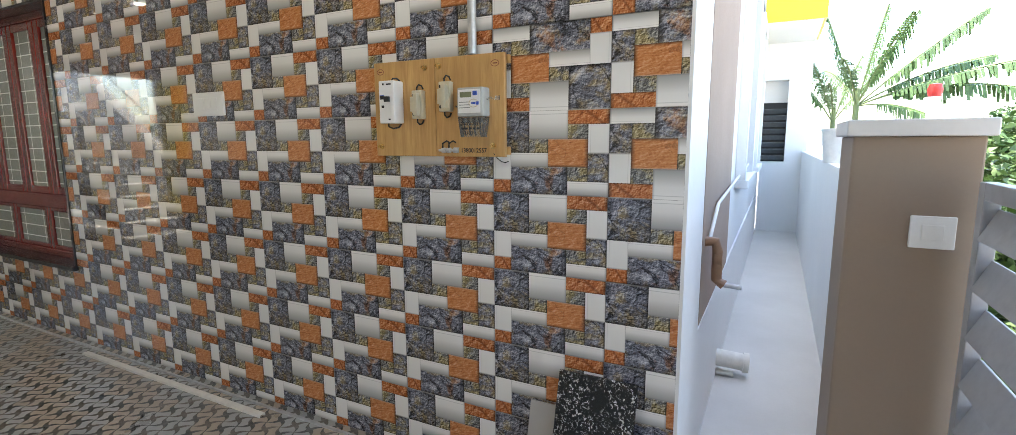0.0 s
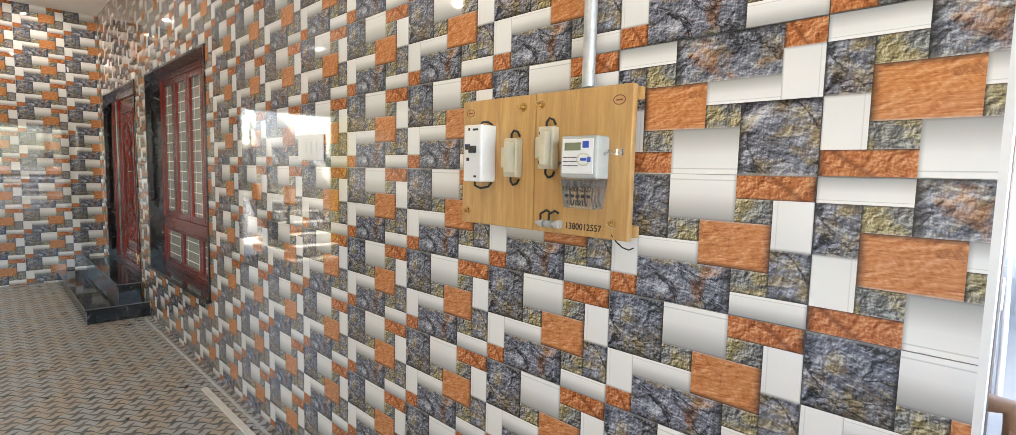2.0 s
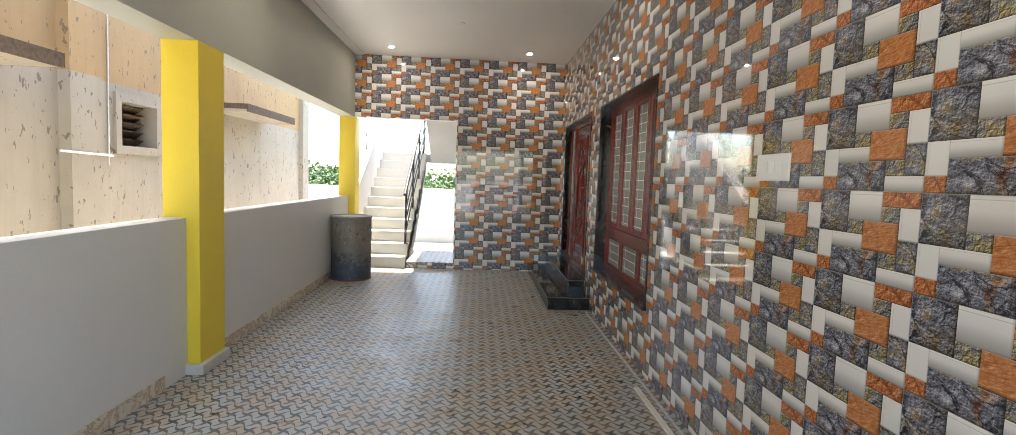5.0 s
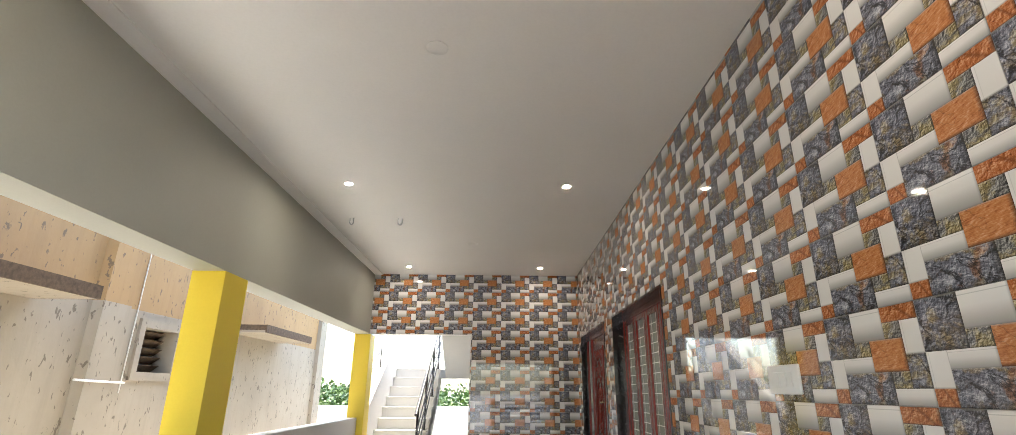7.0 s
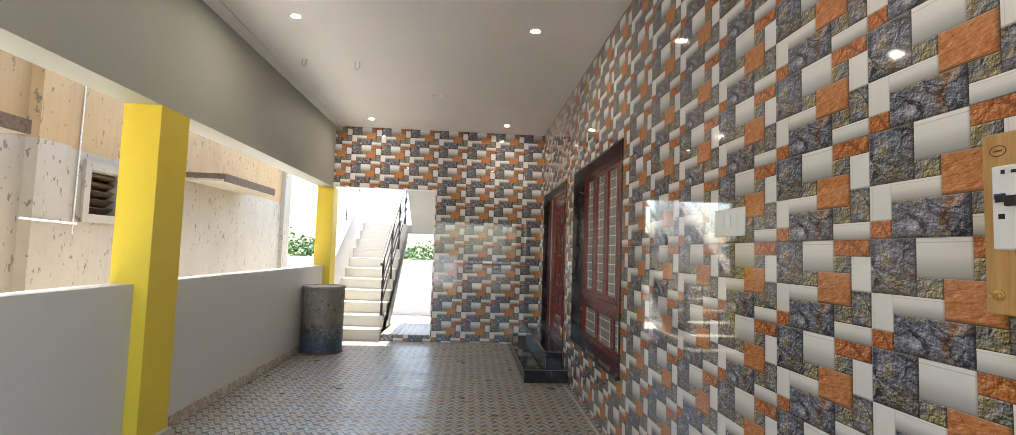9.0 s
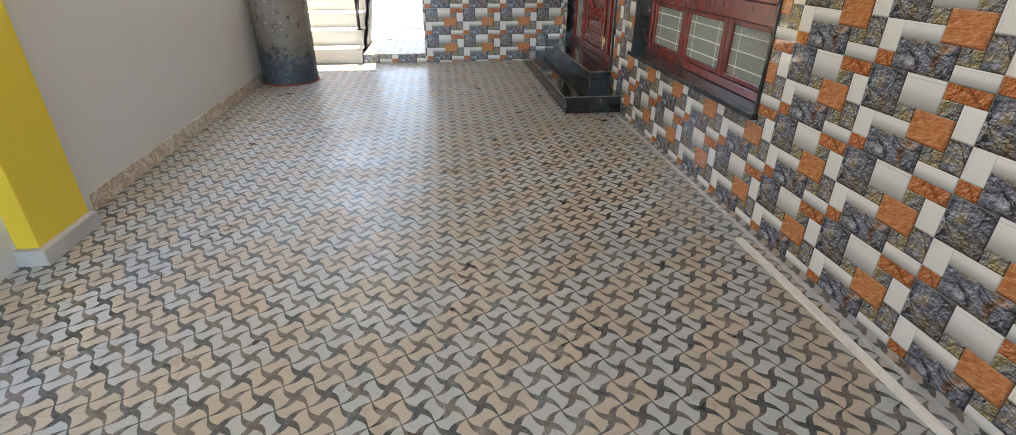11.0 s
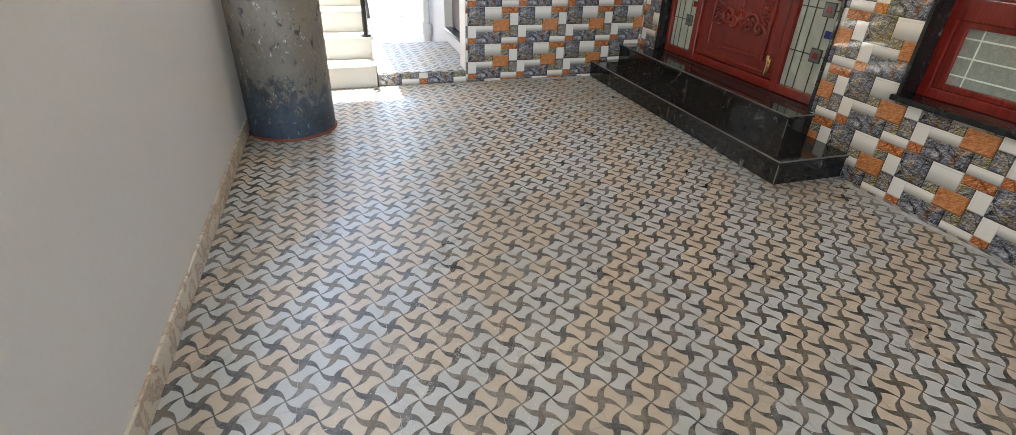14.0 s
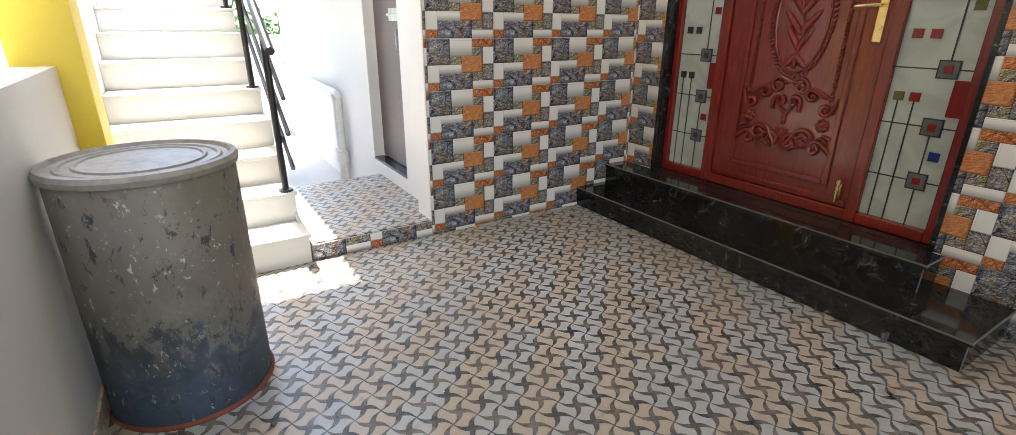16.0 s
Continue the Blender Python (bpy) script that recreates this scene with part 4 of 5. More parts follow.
        for f, z_a, z_b in ((0.315, za, 0.846), (0.636, za, 0.965), (0.854, za, 0.965), (0.315, 1.107, 1.5), (0.315, 1.5, zb), (0.636, 1.55, zb)):
            bm_box(bm, (xg - 0.003, ya + wd * f - 0.003, z_a), (xg, ya + wd * f + 0.003, z_b))
        for z_ in (0.585, 0.846, 1.107, 1.55, 1.80, 2.02):
            bm_box(bm, (xg - 0.0035, ya, z_ - 0.003), (xg, yb, z_ + 0.003))
        add("lead_lines", bm, M["black_plastic"], pane)
        sq = 0.041
        for z_ in (0.585, 0.846, 1.107, 1.80):
            yy = ya + wd * 0.315
            add("lead_square", boxes(((xg - 0.005, yy - sq, z_ - sq), (xg - 0.001, yy + sq, z_ + sq))), M["black_plastic"], pane)
            add("grey_square", boxes(((xg - 0.007, yy - sq * 0.86, z_ - sq * 0.86), (xg - 0.002, yy + sq * 0.86, z_ + sq * 0.86))), M["grey_glass"], pane)
            add("inner_square", boxes(((xg - 0.0085, yy - sq * 0.4, z_ - sq * 0.4), (xg - 0.004, yy + sq * 0.4, z_ + sq * 0.4))), M["red_glass"] if near else M["black_plastic"], pane)
        for f, z_, mm in ((0.636, 0.975, "red_glass"), (0.854, 0.975, "green_glass"), (0.185, 0.713, "blue_glass"), (0.58, 1.259, "red_glass"), (0.815, 1.259, "red_glass"), (0.16, 1.375, "green_glass")):
            add("colour_square", boxes(((xg - 0.005, ya + wd * f - 0.021, z_ - 0.021), (xg - 0.001, ya + wd * f + 0.021, z_ + 0.021))), M[mm] if near else M["black_plastic"] if f > 0.5 else M["red_glass"], pane)
        add("red_block", boxes(((xg - 0.004, ya, 0.90), (xg - 0.001, ya + wd * 0.2, 1.063))), M["red_glass"], pane, "deep red glass block")


entrance_door()


def meter_board():
    b = thing("meter_board", "varnished teak meter board screwed to the tiled wall", "meter board", (-0.008, 0.70, 1.51))
    b.scale = (1.0, 0.97, 1.0)
    T0 = Matrix.Translation((0.0, -0.64, -1.51))

    slide = [0.0]

    def add(name, bm, material, parent=None, label="", smooth=False):
        bm.transform(T0 @ Matrix.Translation((0, slide[0], 0)))
        return part(name, bm, material, parent or b, label, smooth)

    for p, q in ((0.331, 0.642), (0.645, 0.955)):
        add("panel", boxes(((-0.034, p, 1.322), (-0.014, q, 1.697)), bevel=0.003), M["teak"])
    add("batten", boxes(((-0.014, 0.32, 1.66), (0.0, 0.94, 1.69)), ((-0.014, 0.32, 1.33), (0.0, 0.94, 1.36)), bevel=0.002), M["teak"])
    for y_, z_ in ((0.69, 1.663), (0.623, 1.665), (0.925, 1.36), (0.379, 1.362), (0.92, 1.66), (0.37, 1.66)):
        bm = bmesh.new()
        bm_tube(bm, (-0.034, y_, z_), (-0.038, y_, z_), 0.012, 14)
        bm_tube(bm, (-0.038, y_, z_), (-0.056, y_, z_), 0.005, 8)
        bm_tube(bm, (-0.040, y_, z_), (-0.047, y_, z_), 0.008, 6)
        if y_ not in (0.92, 0.37):
            add("bolt", bm, M["brass"], None, "brass bolt with washer", True)
        else:
            bm.free()
            bm = bmesh.new()
            pts = [(-0.0345, y_ + 0.017 * math.cos(k * math.pi / 12), z_ + 0.011 * math.sin(k * math.pi / 12)) for k in range(25)]
            bm_path(bm, pts, 0.0012, 5)
            bm_box(bm, (-0.0350, y_ - 0.009, z_ - 0.002), (-0.034, y_ + 0.009, z_ + 0.002))
            add("stamp", bm, M["red_rim"], None, "faded oval ink stamp")

    def wire(points, r=0.0035):
        bm = bmesh.new()
        bm_path(bm, points, r, 7)
        add("wire", bm, M["wire"], None, "", True)

    # breaker in a white case
    slide[0] = -0.046
    mcb = add("breaker_case", boxes(((-0.094, 0.848, 1.452), (-0.034, 0.926, 1.617)), bevel=0.004), M["white_plastic"], None, "white breaker case")
    add("toggle", boxes(((-0.106, 0.868, 1.535), (-0.094, 0.892, 1.556)), ((-0.0965, 0.896, 1.545), (-0.094, 0.918, 1.56)), bevel=0.002), M["black_plastic"], mcb)
    for p0, p1 in (((-0.0955, 0.862, 1.600), (-0.094, 0.885, 1.606)), ((-0.0955, 0.898, 1.600), (-0.094, 0.905, 1.608)), ((-0.0955, 0.90, 1.512), (-0.094, 0.912, 1.522)), ((-0.0955, 0.868, 1.464), (-0.094, 0.878, 1.470))):
        add("print_mark", boxes((p0, p1)), M["black_plastic"], mcb)
    add("label_mark", boxes(((-0.0955, 0.898, 1.553), (-0.0942, 0.92, 1.562))), M["blue_plastic"], mcb)
    # porcelain fuses
    slide[0] = -0.032
    for ya, yb, za, zb in ((0.722, 0.772, 1.468, 1.577), (0.588, 0.640, 1.492, 1.604)):
        ym, zm = (ya + yb) / 2, (za + zb) / 2
        f = add("fuse_base", boxes(((-0.062, ya, za), (-0.034, yb, zb)), bevel=0.004), M["cream_plastic"], None, "cream porcelain fuse base")
        add("fuse_carrier", boxes(((-0.086, ya + 0.006, za + 0.012), (-0.062, ya + 0.026, zb - 0.012)), ((-0.078, ya + 0.026, zm - 0.028), (-0.062, yb - 0.004, zm + 0.028)), bevel=0.003), M["cream_plastic"], f)
        for z_ in (za + 0.018, zb - 0.018):
            bm = bmesh.new()
            bm_tube(bm, (-0.064, yb - 0.010, z_), (-0.060, yb - 0.010, z_), 0.006, 10)
            add("screw", bm, M["black_plastic"], f)
        for s, z_ in ((1, zb), (-1, za)):
            wire([(-0.05, ym + 0.006, z_ - s * 0.006), (-0.05, ym + 0.006, z_ + s * 0.012), (-0.05, ym - 0.004, z_ + s * 0.022), (-0.045, ym - 0.014, z_ + s * 0.018), (-0.036, ym - 0.014, z_ + s * 0.006)])
    slide[0] = -0.046
    wire([(-0.07, 0.90, 1.455), (-0.07, 0.90, 1.44), (-0.06, 0.885, 1.432), (-0.045, 0.868, 1.437), (-0.036, 0.862, 1.45)])
    wire([(-0.07, 0.88, 1.615), (-0.065, 0.876, 1.627), (-0.05, 0.868, 1.628), (-0.037, 0.862, 1.62)])
    # meter
    slide[0] = -0.026
    met = add("meter_body", boxes(((-0.088, 0.418, 1.470), (-0.034, 0.532, 1.574)), bevel=0.006), M["meter_grey"], None, "pale grey electricity meter body")
    add("face_plate", boxes(((-0.0905, 0.428, 1.482), (-0.088, 0.524, 1.566)), bevel=0.001), M["white_plastic"], met)
    add("display", boxes(((-0.0925, 0.466, 1.538), (-0.0905, 0.515, 1.557))), M["lcd"], met, "grey-green display")
    for p0, p1 in (((-0.0935, 0.441, 1.544), (-0.0905, 0.459, 1.560)), ((-0.0945, 0.447, 1.513), (-0.0905, 0.464, 1.520)), ((-0.0935, 0.434, 1.510), (-0.0905, 0.444, 1.522))):
        add("key", boxes((p0, p1), bevel=0.001), M["blue_plastic"], met, "blue key")
    bm = bmesh.new()
    bm_path(bm, [(-0.0915, 0.456 + 0.020 * math.cos(k * math.pi / 12), 1.5165 + 0.014 * math.sin(k * math.pi / 12)) for k in range(25)], 0.0016, 6)
    add("key_ring", bm, M["cream_plastic"], met, "", True)
    bm = bmesh.new()
    for k in range(3):
        bm_box(bm, (-0.0918, 0.472, 1.500 + 0.010 * k), (-0.0905, 0.520, 1.5022 + 0.010 * k))
    add("print_lines", bm, M["grey_glass"], met)
    cov = add("terminal_cover", slab_yz(-0.080, -0.036, [(0.420, 1.469), (0.534, 1.469), (0.522, 1.396), (0.432, 1.396)]), M["cover"], met, "clear plastic terminal cover")
    bm = bmesh.new()
    for k in range(4):
        bm_box(bm, (-0.066, 0.438 + 0.024 * k, 1.448), (-0.036, 0.452 + 0.024 * k, 1.467), 0, 0.002)
    add("terminal", bm, M["black_plastic"], met)
    for k in range(4):
        wire([(-0.05, 0.445 + 0.024 * k, 1.45), (-0.05, 0.446 + 0.023 * k, 1.42), (-0.036, 0.448 + 0.022 * k, 1.402)], 0.003)
    bm = bmesh.new()
    bm_path(bm, [(-0.06, 0.418, 1.53), (-0.066, 0.40, 1.537), (-0.064, 0.385, 1.53), (-0.062, 0.372, 1.536)], 0.003, 6)
    bm_box(bm, (-0.068, 0.362, 1.526), (-0.058, 0.378, 1.542), 0, 0.002)
    add("seal", bm, M["cover"], met, "clear seal with wire")
    add("seal", boxes(((-0.07, 0.532, 1.505), (-0.05, 0.552, 1.512)), bevel=0.002), M["cover"], met)
    # earth clamp
    slide[0] = 0.0
    bm = bmesh.new()
    bm_tube(bm, (-0.045, 0.532, 1.346), (-0.045, 0.622, 1.346), 0.005, 10)
    for y2 in (0.545, 0.575, 0.60):
        bm_tube(bm, (-0.045, y2 - 0.008, 1.346), (-0.045, y2 + 0.008, 1.346), 0.010, 8)
    bm_box(bm, (-0.046, 0.534, 1.337), (-0.034, 0.552, 1.357), 0, 0.002)
    add("earth_clamp", bm, M["steel"], None, "zinc earth clamp", True)
    for y2 in (0.575, 0.605):
        wire([(-0.045, y2, 1.352), (-0.05, y2 - 0.004, 1.372), (-0.042, y2 - 0.018, 1.382), (-0.036, y2 - 0.028, 1.375)])
    wire([(-0.034, 0.378, 1.335), (-0.03, 0.365, 1.318), (-0.022, 0.352, 1.305), (-0.02, 0.335, 1.301), (-0.012, 0.326, 1.306)], 0.0018)
    # handwriting
    for txt, yy, zz, size, xx in (("1380012557", 0.526, 1.338, 0.0235, -0.0346), ("138-001-2557", 0.502, 1.438, 0.0165, -0.0808), ("13.10.21", 0.488, 1.405, 0.0165, -0.0808)):
        cu = bpy.data.curves.new("writing", 'FONT')
        cu.body = txt
        cu.size = size
        cu.extrude = 0.0002
        cu.offset = 0.0004
        tmp = bpy.data.objects.new("writing", cu)
        scene.collection.objects.link(tmp)
        me = bpy.data.meshes.new_from_object(tmp)
        bpy.data.objects.remove(tmp)
        me.materials.append(M["ink"])
        me.transform(T0 @ Matrix(((0, 0, -1, xx), (-1, 0, 0, yy), (0, 1, 0, zz), (0, 0, 0, 1))))
        ob = new("writing", me)
        ob.parent = b
        tagged(ob, "handwritten black meter number")
    bm = bmesh.new()
    for k in range(5):
        bm_box(bm, (-0.0812, 0.412 + 0.017 * k, 1.423), (-0.0806, 0.424 + 0.017 * k, 1.430))
    add("writing_line", bm, M["ink"])
    # two pen strokes on the wood
    return b


meter_board()
con = thing("conduit", "galvanised steel conduit rising from the meter board", "conduit", (-0.03, 0.54, 1.70))
bm = bmesh.new()
bm_tube(bm, (0.0, 0, 0.0), (0.0, 0, ROOF - 1.70), 0.0165, 18)
part("tube", bm, M["steel"], con, "", True)
for z_ in (0.62, 1.2):
    bm = bmesh.new()
    bm_tube(bm, (0.0, 0, z_ - 0.01), (0.0, 0, z_ + 0.01), 0.019, 18)
    bm_box(bm, (0.0, -0.04, z_ - 0.008), (0.022, 0.04, z_ + 0.008))
    part("clip", bm, M["steel"], con, "", True)

sw = thing("switch_plate", "white modular switch plate on the tiled wall", "switch", (0.0, 2.16, 1.577))
sw.scale = (1.0, 1.1, 1.1)
part("plate", boxes(((-0.012, -0.115, -0.055), (0.0, 0.115, 0.055)), bevel=0.004), M["white_plastic"], sw)
for k in range(3):
    part("rocker", boxes(((-0.0155, -0.072 + 0.05 * k, -0.028), (-0.012, -0.028 + 0.05 * k, 0.028)), bevel=0.0015), M["white_plastic"], sw)


def oil_drum():
    d = thing("oil_drum", "worn grey steel drum with blue-black scuffed base and lid", "drum", (-3.08, 7.255, 0.0))
    d.scale = (1.0, 1.0, 1.03)
    R = 0.27
    bm = bmesh.new()
    bm_lathe(bm, [(0, 0.004), (R - 0.012, 0.004), (R - 0.002, 0.012), (R, 0.03), (R, 0.25), (R, 0.5), (R, 0.83), (R - 0.005, 0.84), (0, 0.84)], 64)
    part("body", bm, M["drum"], d, "", True)
    bm = bmesh.new()
    bm_lathe(bm, [(R - 0.006, 0.0), (R + 0.009, 0.0), (R + 0.010, 0.008), (R + 0.002, 0.016)], 64)
    part("base_rim", bm, M["red_rim"], d, "rusty red bottom rim", True)
    bm = bmesh.new()
    bm_lathe(bm, [(R + 0.001, 0.828), (R + 0.012, 0.832), (R + 0.014, 0.848), (R + 0.006, 0.862), (R - 0.010, 0.864), (R - 0.018, 0.852), (R - 0.035, 0.850), (R - 0.040, 0.856), (R - 0.050, 0.856), (R - 0.055, 0.850), (0.19, 0.851), (0.186, 0.857), (0.176, 0.857), (0.172, 0.852), (0.03, 0.854), (0.0, 0.860)], 64)
    part("lid", bm, M["drum_lid"], d, "dull ribbed steel lid", True)


oil_drum()

# ceiling fittings
def downlight(x, y, lit=True):
    l = thing("downlight", "small round recessed ceiling downlight, switched on", "ceiling light", (x, y, ROOF), "ceiling downlights")
    bm = bmesh.new()
    bm_lathe(bm, [(0.030, 0.0), (0.044, 0.0), (0.046, -0.003), (0.039, -0.007), (0.031, -0.005)], 32)
    part("rim", bm, M["white_plastic"], l, "", True)
    bm = bmesh.new()
    bm_lathe(bm, [(0.0, -0.004), (0.028, -0.004), (0.030, 0.0)], 32)
    part("diffuser", bm, M["lamp"], l, "glowing diffuser", True)
    return l


for x in (-2.63, -0.64):
    for y in (0.95, 4.25, 7.58):
        downlight(x, y)
for y in (2.25, 6.25):
    c_ = thing("ceiling_cover", "round white cover plate on the ceiling", "cover plate", (-1.594, y, ROOF))
    bm = bmesh.new()
    bm_lathe(bm, [(0.0, -0.010), (0.052, -0.009), (0.060, -0.004), (0.060, 0.0)], 32)
    part("disc", bm, M["ceiling"], c_, "", True)
for x in (-2.87, -2.34):
    h = thing("ceiling_hook", "small steel swing hook in the ceiling", "hook", (x, 5.25, ROOF), "swing hooks")
    bm = bmesh.new()
    bm_path(bm, [(-0.02, 0, 0.0), (-0.02, 0, -0.055), (-0.012, 0, -0.07), (0.0, 0, -0.076), (0.012, 0, -0.07), (0.02, 0, -0.055), (0.02, 0, 0.0)], 0.006, 8)
    part("loop", bm, M["steel"], h, "", True)
hk = thing("wall_hook", "small white hook on the tiled end wall", "hook", (-0.30, FAR, 2.61))
bm = bmesh.new()
bm_path(bm, [(0, 0, 0.02), (0, -0.03, 0.015), (0, -0.035, -0.015), (0, -0.02, -0.03)], 0.008, 8)
part("hook", bm, M["white_plastic"], hk, "", True)

# loose strips along the foot of the long wall
for lab, x, ya, yb, w, h_, mm in (("white plastic casing strip lying along the wall", -0.132, 1.75, 3.49, 0.034, 0.014, "pvc"), ("grey tile trim strip lying along the wall", -0.06, 0.3, 5.6, 0.012, 0.012, "steel")):
    s_ = thing("casing_strip" if mm == "pvc" else "trim_strip", lab, "strip", (x, (ya + yb) / 2, 0.0))
    part("channel", boxes(((-w / 2, (ya - yb) / 2, 0.0), (-w / 2 + 0.003, (yb - ya) / 2, h_)), ((w / 2 - 0.003, (ya - yb) / 2, 0.0), (w / 2, (yb - ya) / 2, h_)), ((-w / 2 + 0.003, (ya - yb) / 2, h_ - 0.003), (w / 2 - 0.003, (yb - ya) / 2, h_))), M[mm], s_)
for k, (x, w) in enumerate(((-0.98, 0.34), (-0.66, 0.16), (-1.28, 0.12))):
    sv = thing("tile_sliver", "thin white tile sliver lying at the foot of the end wall", "tile sliver", (x, FAR - 0.018, 0.0), "tile slivers")
    bm = boxes(((-w / 2, -0.008, 0.0), (w / 2, 0.008, 0.009)), bevel=0.002)
    bm.transform(Matrix.Rotation(0.02 * (k - 1), 4, 'Z'))
    part("sliver", bm, M["blank"], sv)
# stone offcuts leaning at the corner
def offcut(name, lab, y_, w, h_, foot, thick, mm):
    o = thing(name, lab, "stone slab", (-foot, y_, 0.0))
    bm = boxes(((0, -w / 2, 0), (thick, w / 2, h_)), bevel=0.002)
    bm.transform(Matrix.Rotation(math.asin((foot - thick - 0.012) / h_), 4, 'Y'))
    part("slab", bm, mm, o)


offcut("granite_offcut", "black granite offcut with white cement splashes leaning on the wall", 0.035, 0.29, 0.56, 0.18, 0.018, M["splashed"])
offcut("tile_offcut", "white-edged tile offcut leaning on the wall", 0.24, 0.12, 0.40, 0.12, 0.012, M["blank"])
offcut("stone_offcut", "grey stone offcut leaning on the wall", -0.16, 0.10, 0.34, 0.10, 0.014, M["wall_grey"])

# ---- side passage ----
structure("corner_trim", boxes(((0.004, SIDE - 0.012, 0.0), (0.45, SIDE, ROOF))), M["white"], "white painted corner of the house wall", "trim")
structure("brown_band", boxes(((0.45, SIDE - 0.014, 0.62), (1.75, SIDE, 3.5))), M["rough_brown"], "rough brown textured band on the side wall", "trim")
structure("plinth_band", boxes(((0.45, SIDE - 0.012, 0.0), (7.15, SIDE, 0.60))), M["white"], "white plinth along the side wall", "trim")
for k, x in enumerate((2.3, 4.4)):
    w = thing("side_window", "white framed side window with projecting surround", "window", (x + 0.6, SIDE, 1.1), "side windows")
    part("surround", boxes(((-0.62, -0.07, 0.0), (-0.54, 0.0, 1.5)), ((0.54, -0.07, 0.0), (0.62, 0.0, 1.5)), ((-0.62, -0.09, -0.06), (0.62, 0.0, 0.0)), ((-0.62, -0.07, 1.5), (0.62, 0.0, 1.58)), bevel=0.004), M["white"], w)
    part("pane", boxes(((-0.54, -0.012, 0.0), (0.54, -0.004, 1.5))), M["window_glass"], w)
    part("mullion", boxes(((-0.02, -0.03, 0.0), (0.02, -0.012, 1.5))), M["door_brown"], w)
cw = structure("compound_wall", boxes(((0.58, -0.94, -0.25), (7.15, -0.81, 1.22))), M["white"], "white compound wall of the side passage", "wall")
gp = thing("gate_pillar", "brown painted gate pillar with pale cap", "pillar", (0.415, -0.866, -0.22))
part("shaft", boxes(((-0.165, -0.165, 0.0), (0.165, 0.165, 1.61)), bevel=0.006), M["brown"], gp)
part("cap", boxes(((-0.185, -0.185, 1.61), (0.185, 0.185, 1.662)), bevel=0.005), M["wall_grey"], gp, "pale grey concrete cap")
bell = thing("bell_switch", "white square bell switch on the brown pillar", "switch", (0.25, -0.925, 1.098))
part("plate", boxes(((-0.012, -0.057, -0.050), (0.0, 0.057, 0.050)), bevel=0.003), M["white_plastic"], bell)
part("push", boxes(((-0.017, -0.028, -0.024), (-0.012, 0.028, 0.024)), bevel=0.002), M["white_plastic"], bell)
out = thing("outlet_pipe", "grey plastic outlet pipe stub with end cap", "pipe", (1.45, SIDE - 0.06, 0.0))
bm = bmesh.new()
bm_tube(bm, (0, 0.06, 0.10), (0.02, -0.10, 0.085), 0.05, 20)
bm_tube(bm, (-0.02, 0.06, 0.02), (-0.02, -0.05, 0.02), 0.018, 12)
part("stub", bm, M["pvc"], out, "", True)
bm = bmesh.new()
bm_tube(bm, (0.018, -0.095, 0.085), (0.022, -0.125, 0.083), 0.058, 22)
part("end_cap", bm, M["pvc"], out, "", True)
tp = thing("water_tap", "brown plastic water tap on the side wall", "tap", (0.55, SIDE - 0.014, 0.86))
bm = bmesh.new()
bm_path(bm, [(0, 0, 0.10), (0, -0.04, 0.10), (0.0, -0.05, 0.06), (0, -0.05, -0.06), (0, -0.08, -0.08)], 0.022, 12)
bm_tube(bm, (0, -0.04, 0.03), (0, -0.07, 0.03), 0.03, 14)
part("body", bm, M["brown_pvc"], tp, "", True)
bm = bmesh.new()
bm_tube(bm, (0, -0.07, -0.08), (0.0, -0.15, -0.085), 0.010, 10)
part("spout", bm, M["steel"], tp, "chrome spout", True)
wp = thing("water_pipe", "thin white water pipe along the side wall", "pipe", (0.55, SIDE - 0.03, 0.97))
bm = bmesh.new()
bm_path(bm, [(0, 0, 0), (0.3, 0, 0.12), (6.2, 0, 0.30)], 0.008, 10)
part("pipe", bm, M["pvc"], wp, "", True)

eb = thing("end_block", "white outbuilding with louvred window and yellow-edged canopy", "outbuilding", (7.15, -0.52, -0.22))


def eb_part(name, bm, material, label=""):
    bm.transform(Matrix.Translation((-7.15, 0.6, 0.22)))
    return part(name, bm, material, eb, label)


eb_part("wall", boxes(((7.15, -0.95, -0.22), (7.35, -0.66, 3.4)), ((7.15, -0.66, -0.22), (7.35, -0.33, 1.06)), ((7.15, -0.66, 2.27), (7.35, -0.33, 3.4)), ((7.35, -0.95, -0.22), (9.0, -0.33, 3.4))), M["white"])
for k in range(8):
    bm = boxes(((-0.05, 0, -0.004), (0.05, 0.33, 0.004)))
    bm.transform(Matrix.Translation((7.25, -0.66, 1.12 + 0.10 * k)) @ Matrix.Rotation(radians(40), 4, 'Y'))
    eb_part("louvre", bm, M["grey_glass"])
# black backing painted in for the shade inside the louvred window
eb_part("window_back", boxes(((7.33, -0.66, 1.06), (7.345, -0.33, 1.95))), M["black_plastic"])
eb_part("canopy", boxes(((5.6, -0.96, 2.80), (7.15, -0.335, 2.84))), M["white"])
eb_part("fascia", boxes(((5.57, -0.99, 2.80), (5.60, -0.335, 3.12)), ((5.6, -0.99, 2.80), (7.15, -0.96, 3.12)), ((5.6, -0.96, 3.06), (7.15, -0.335, 3.10))), M["yellow"], "yellow painted fascia")
bk = thing("plaster_bucket", "white plastic bucket on the compound wall", "bucket", (2.6, -0.875, 1.22))
bm = bmesh.new()
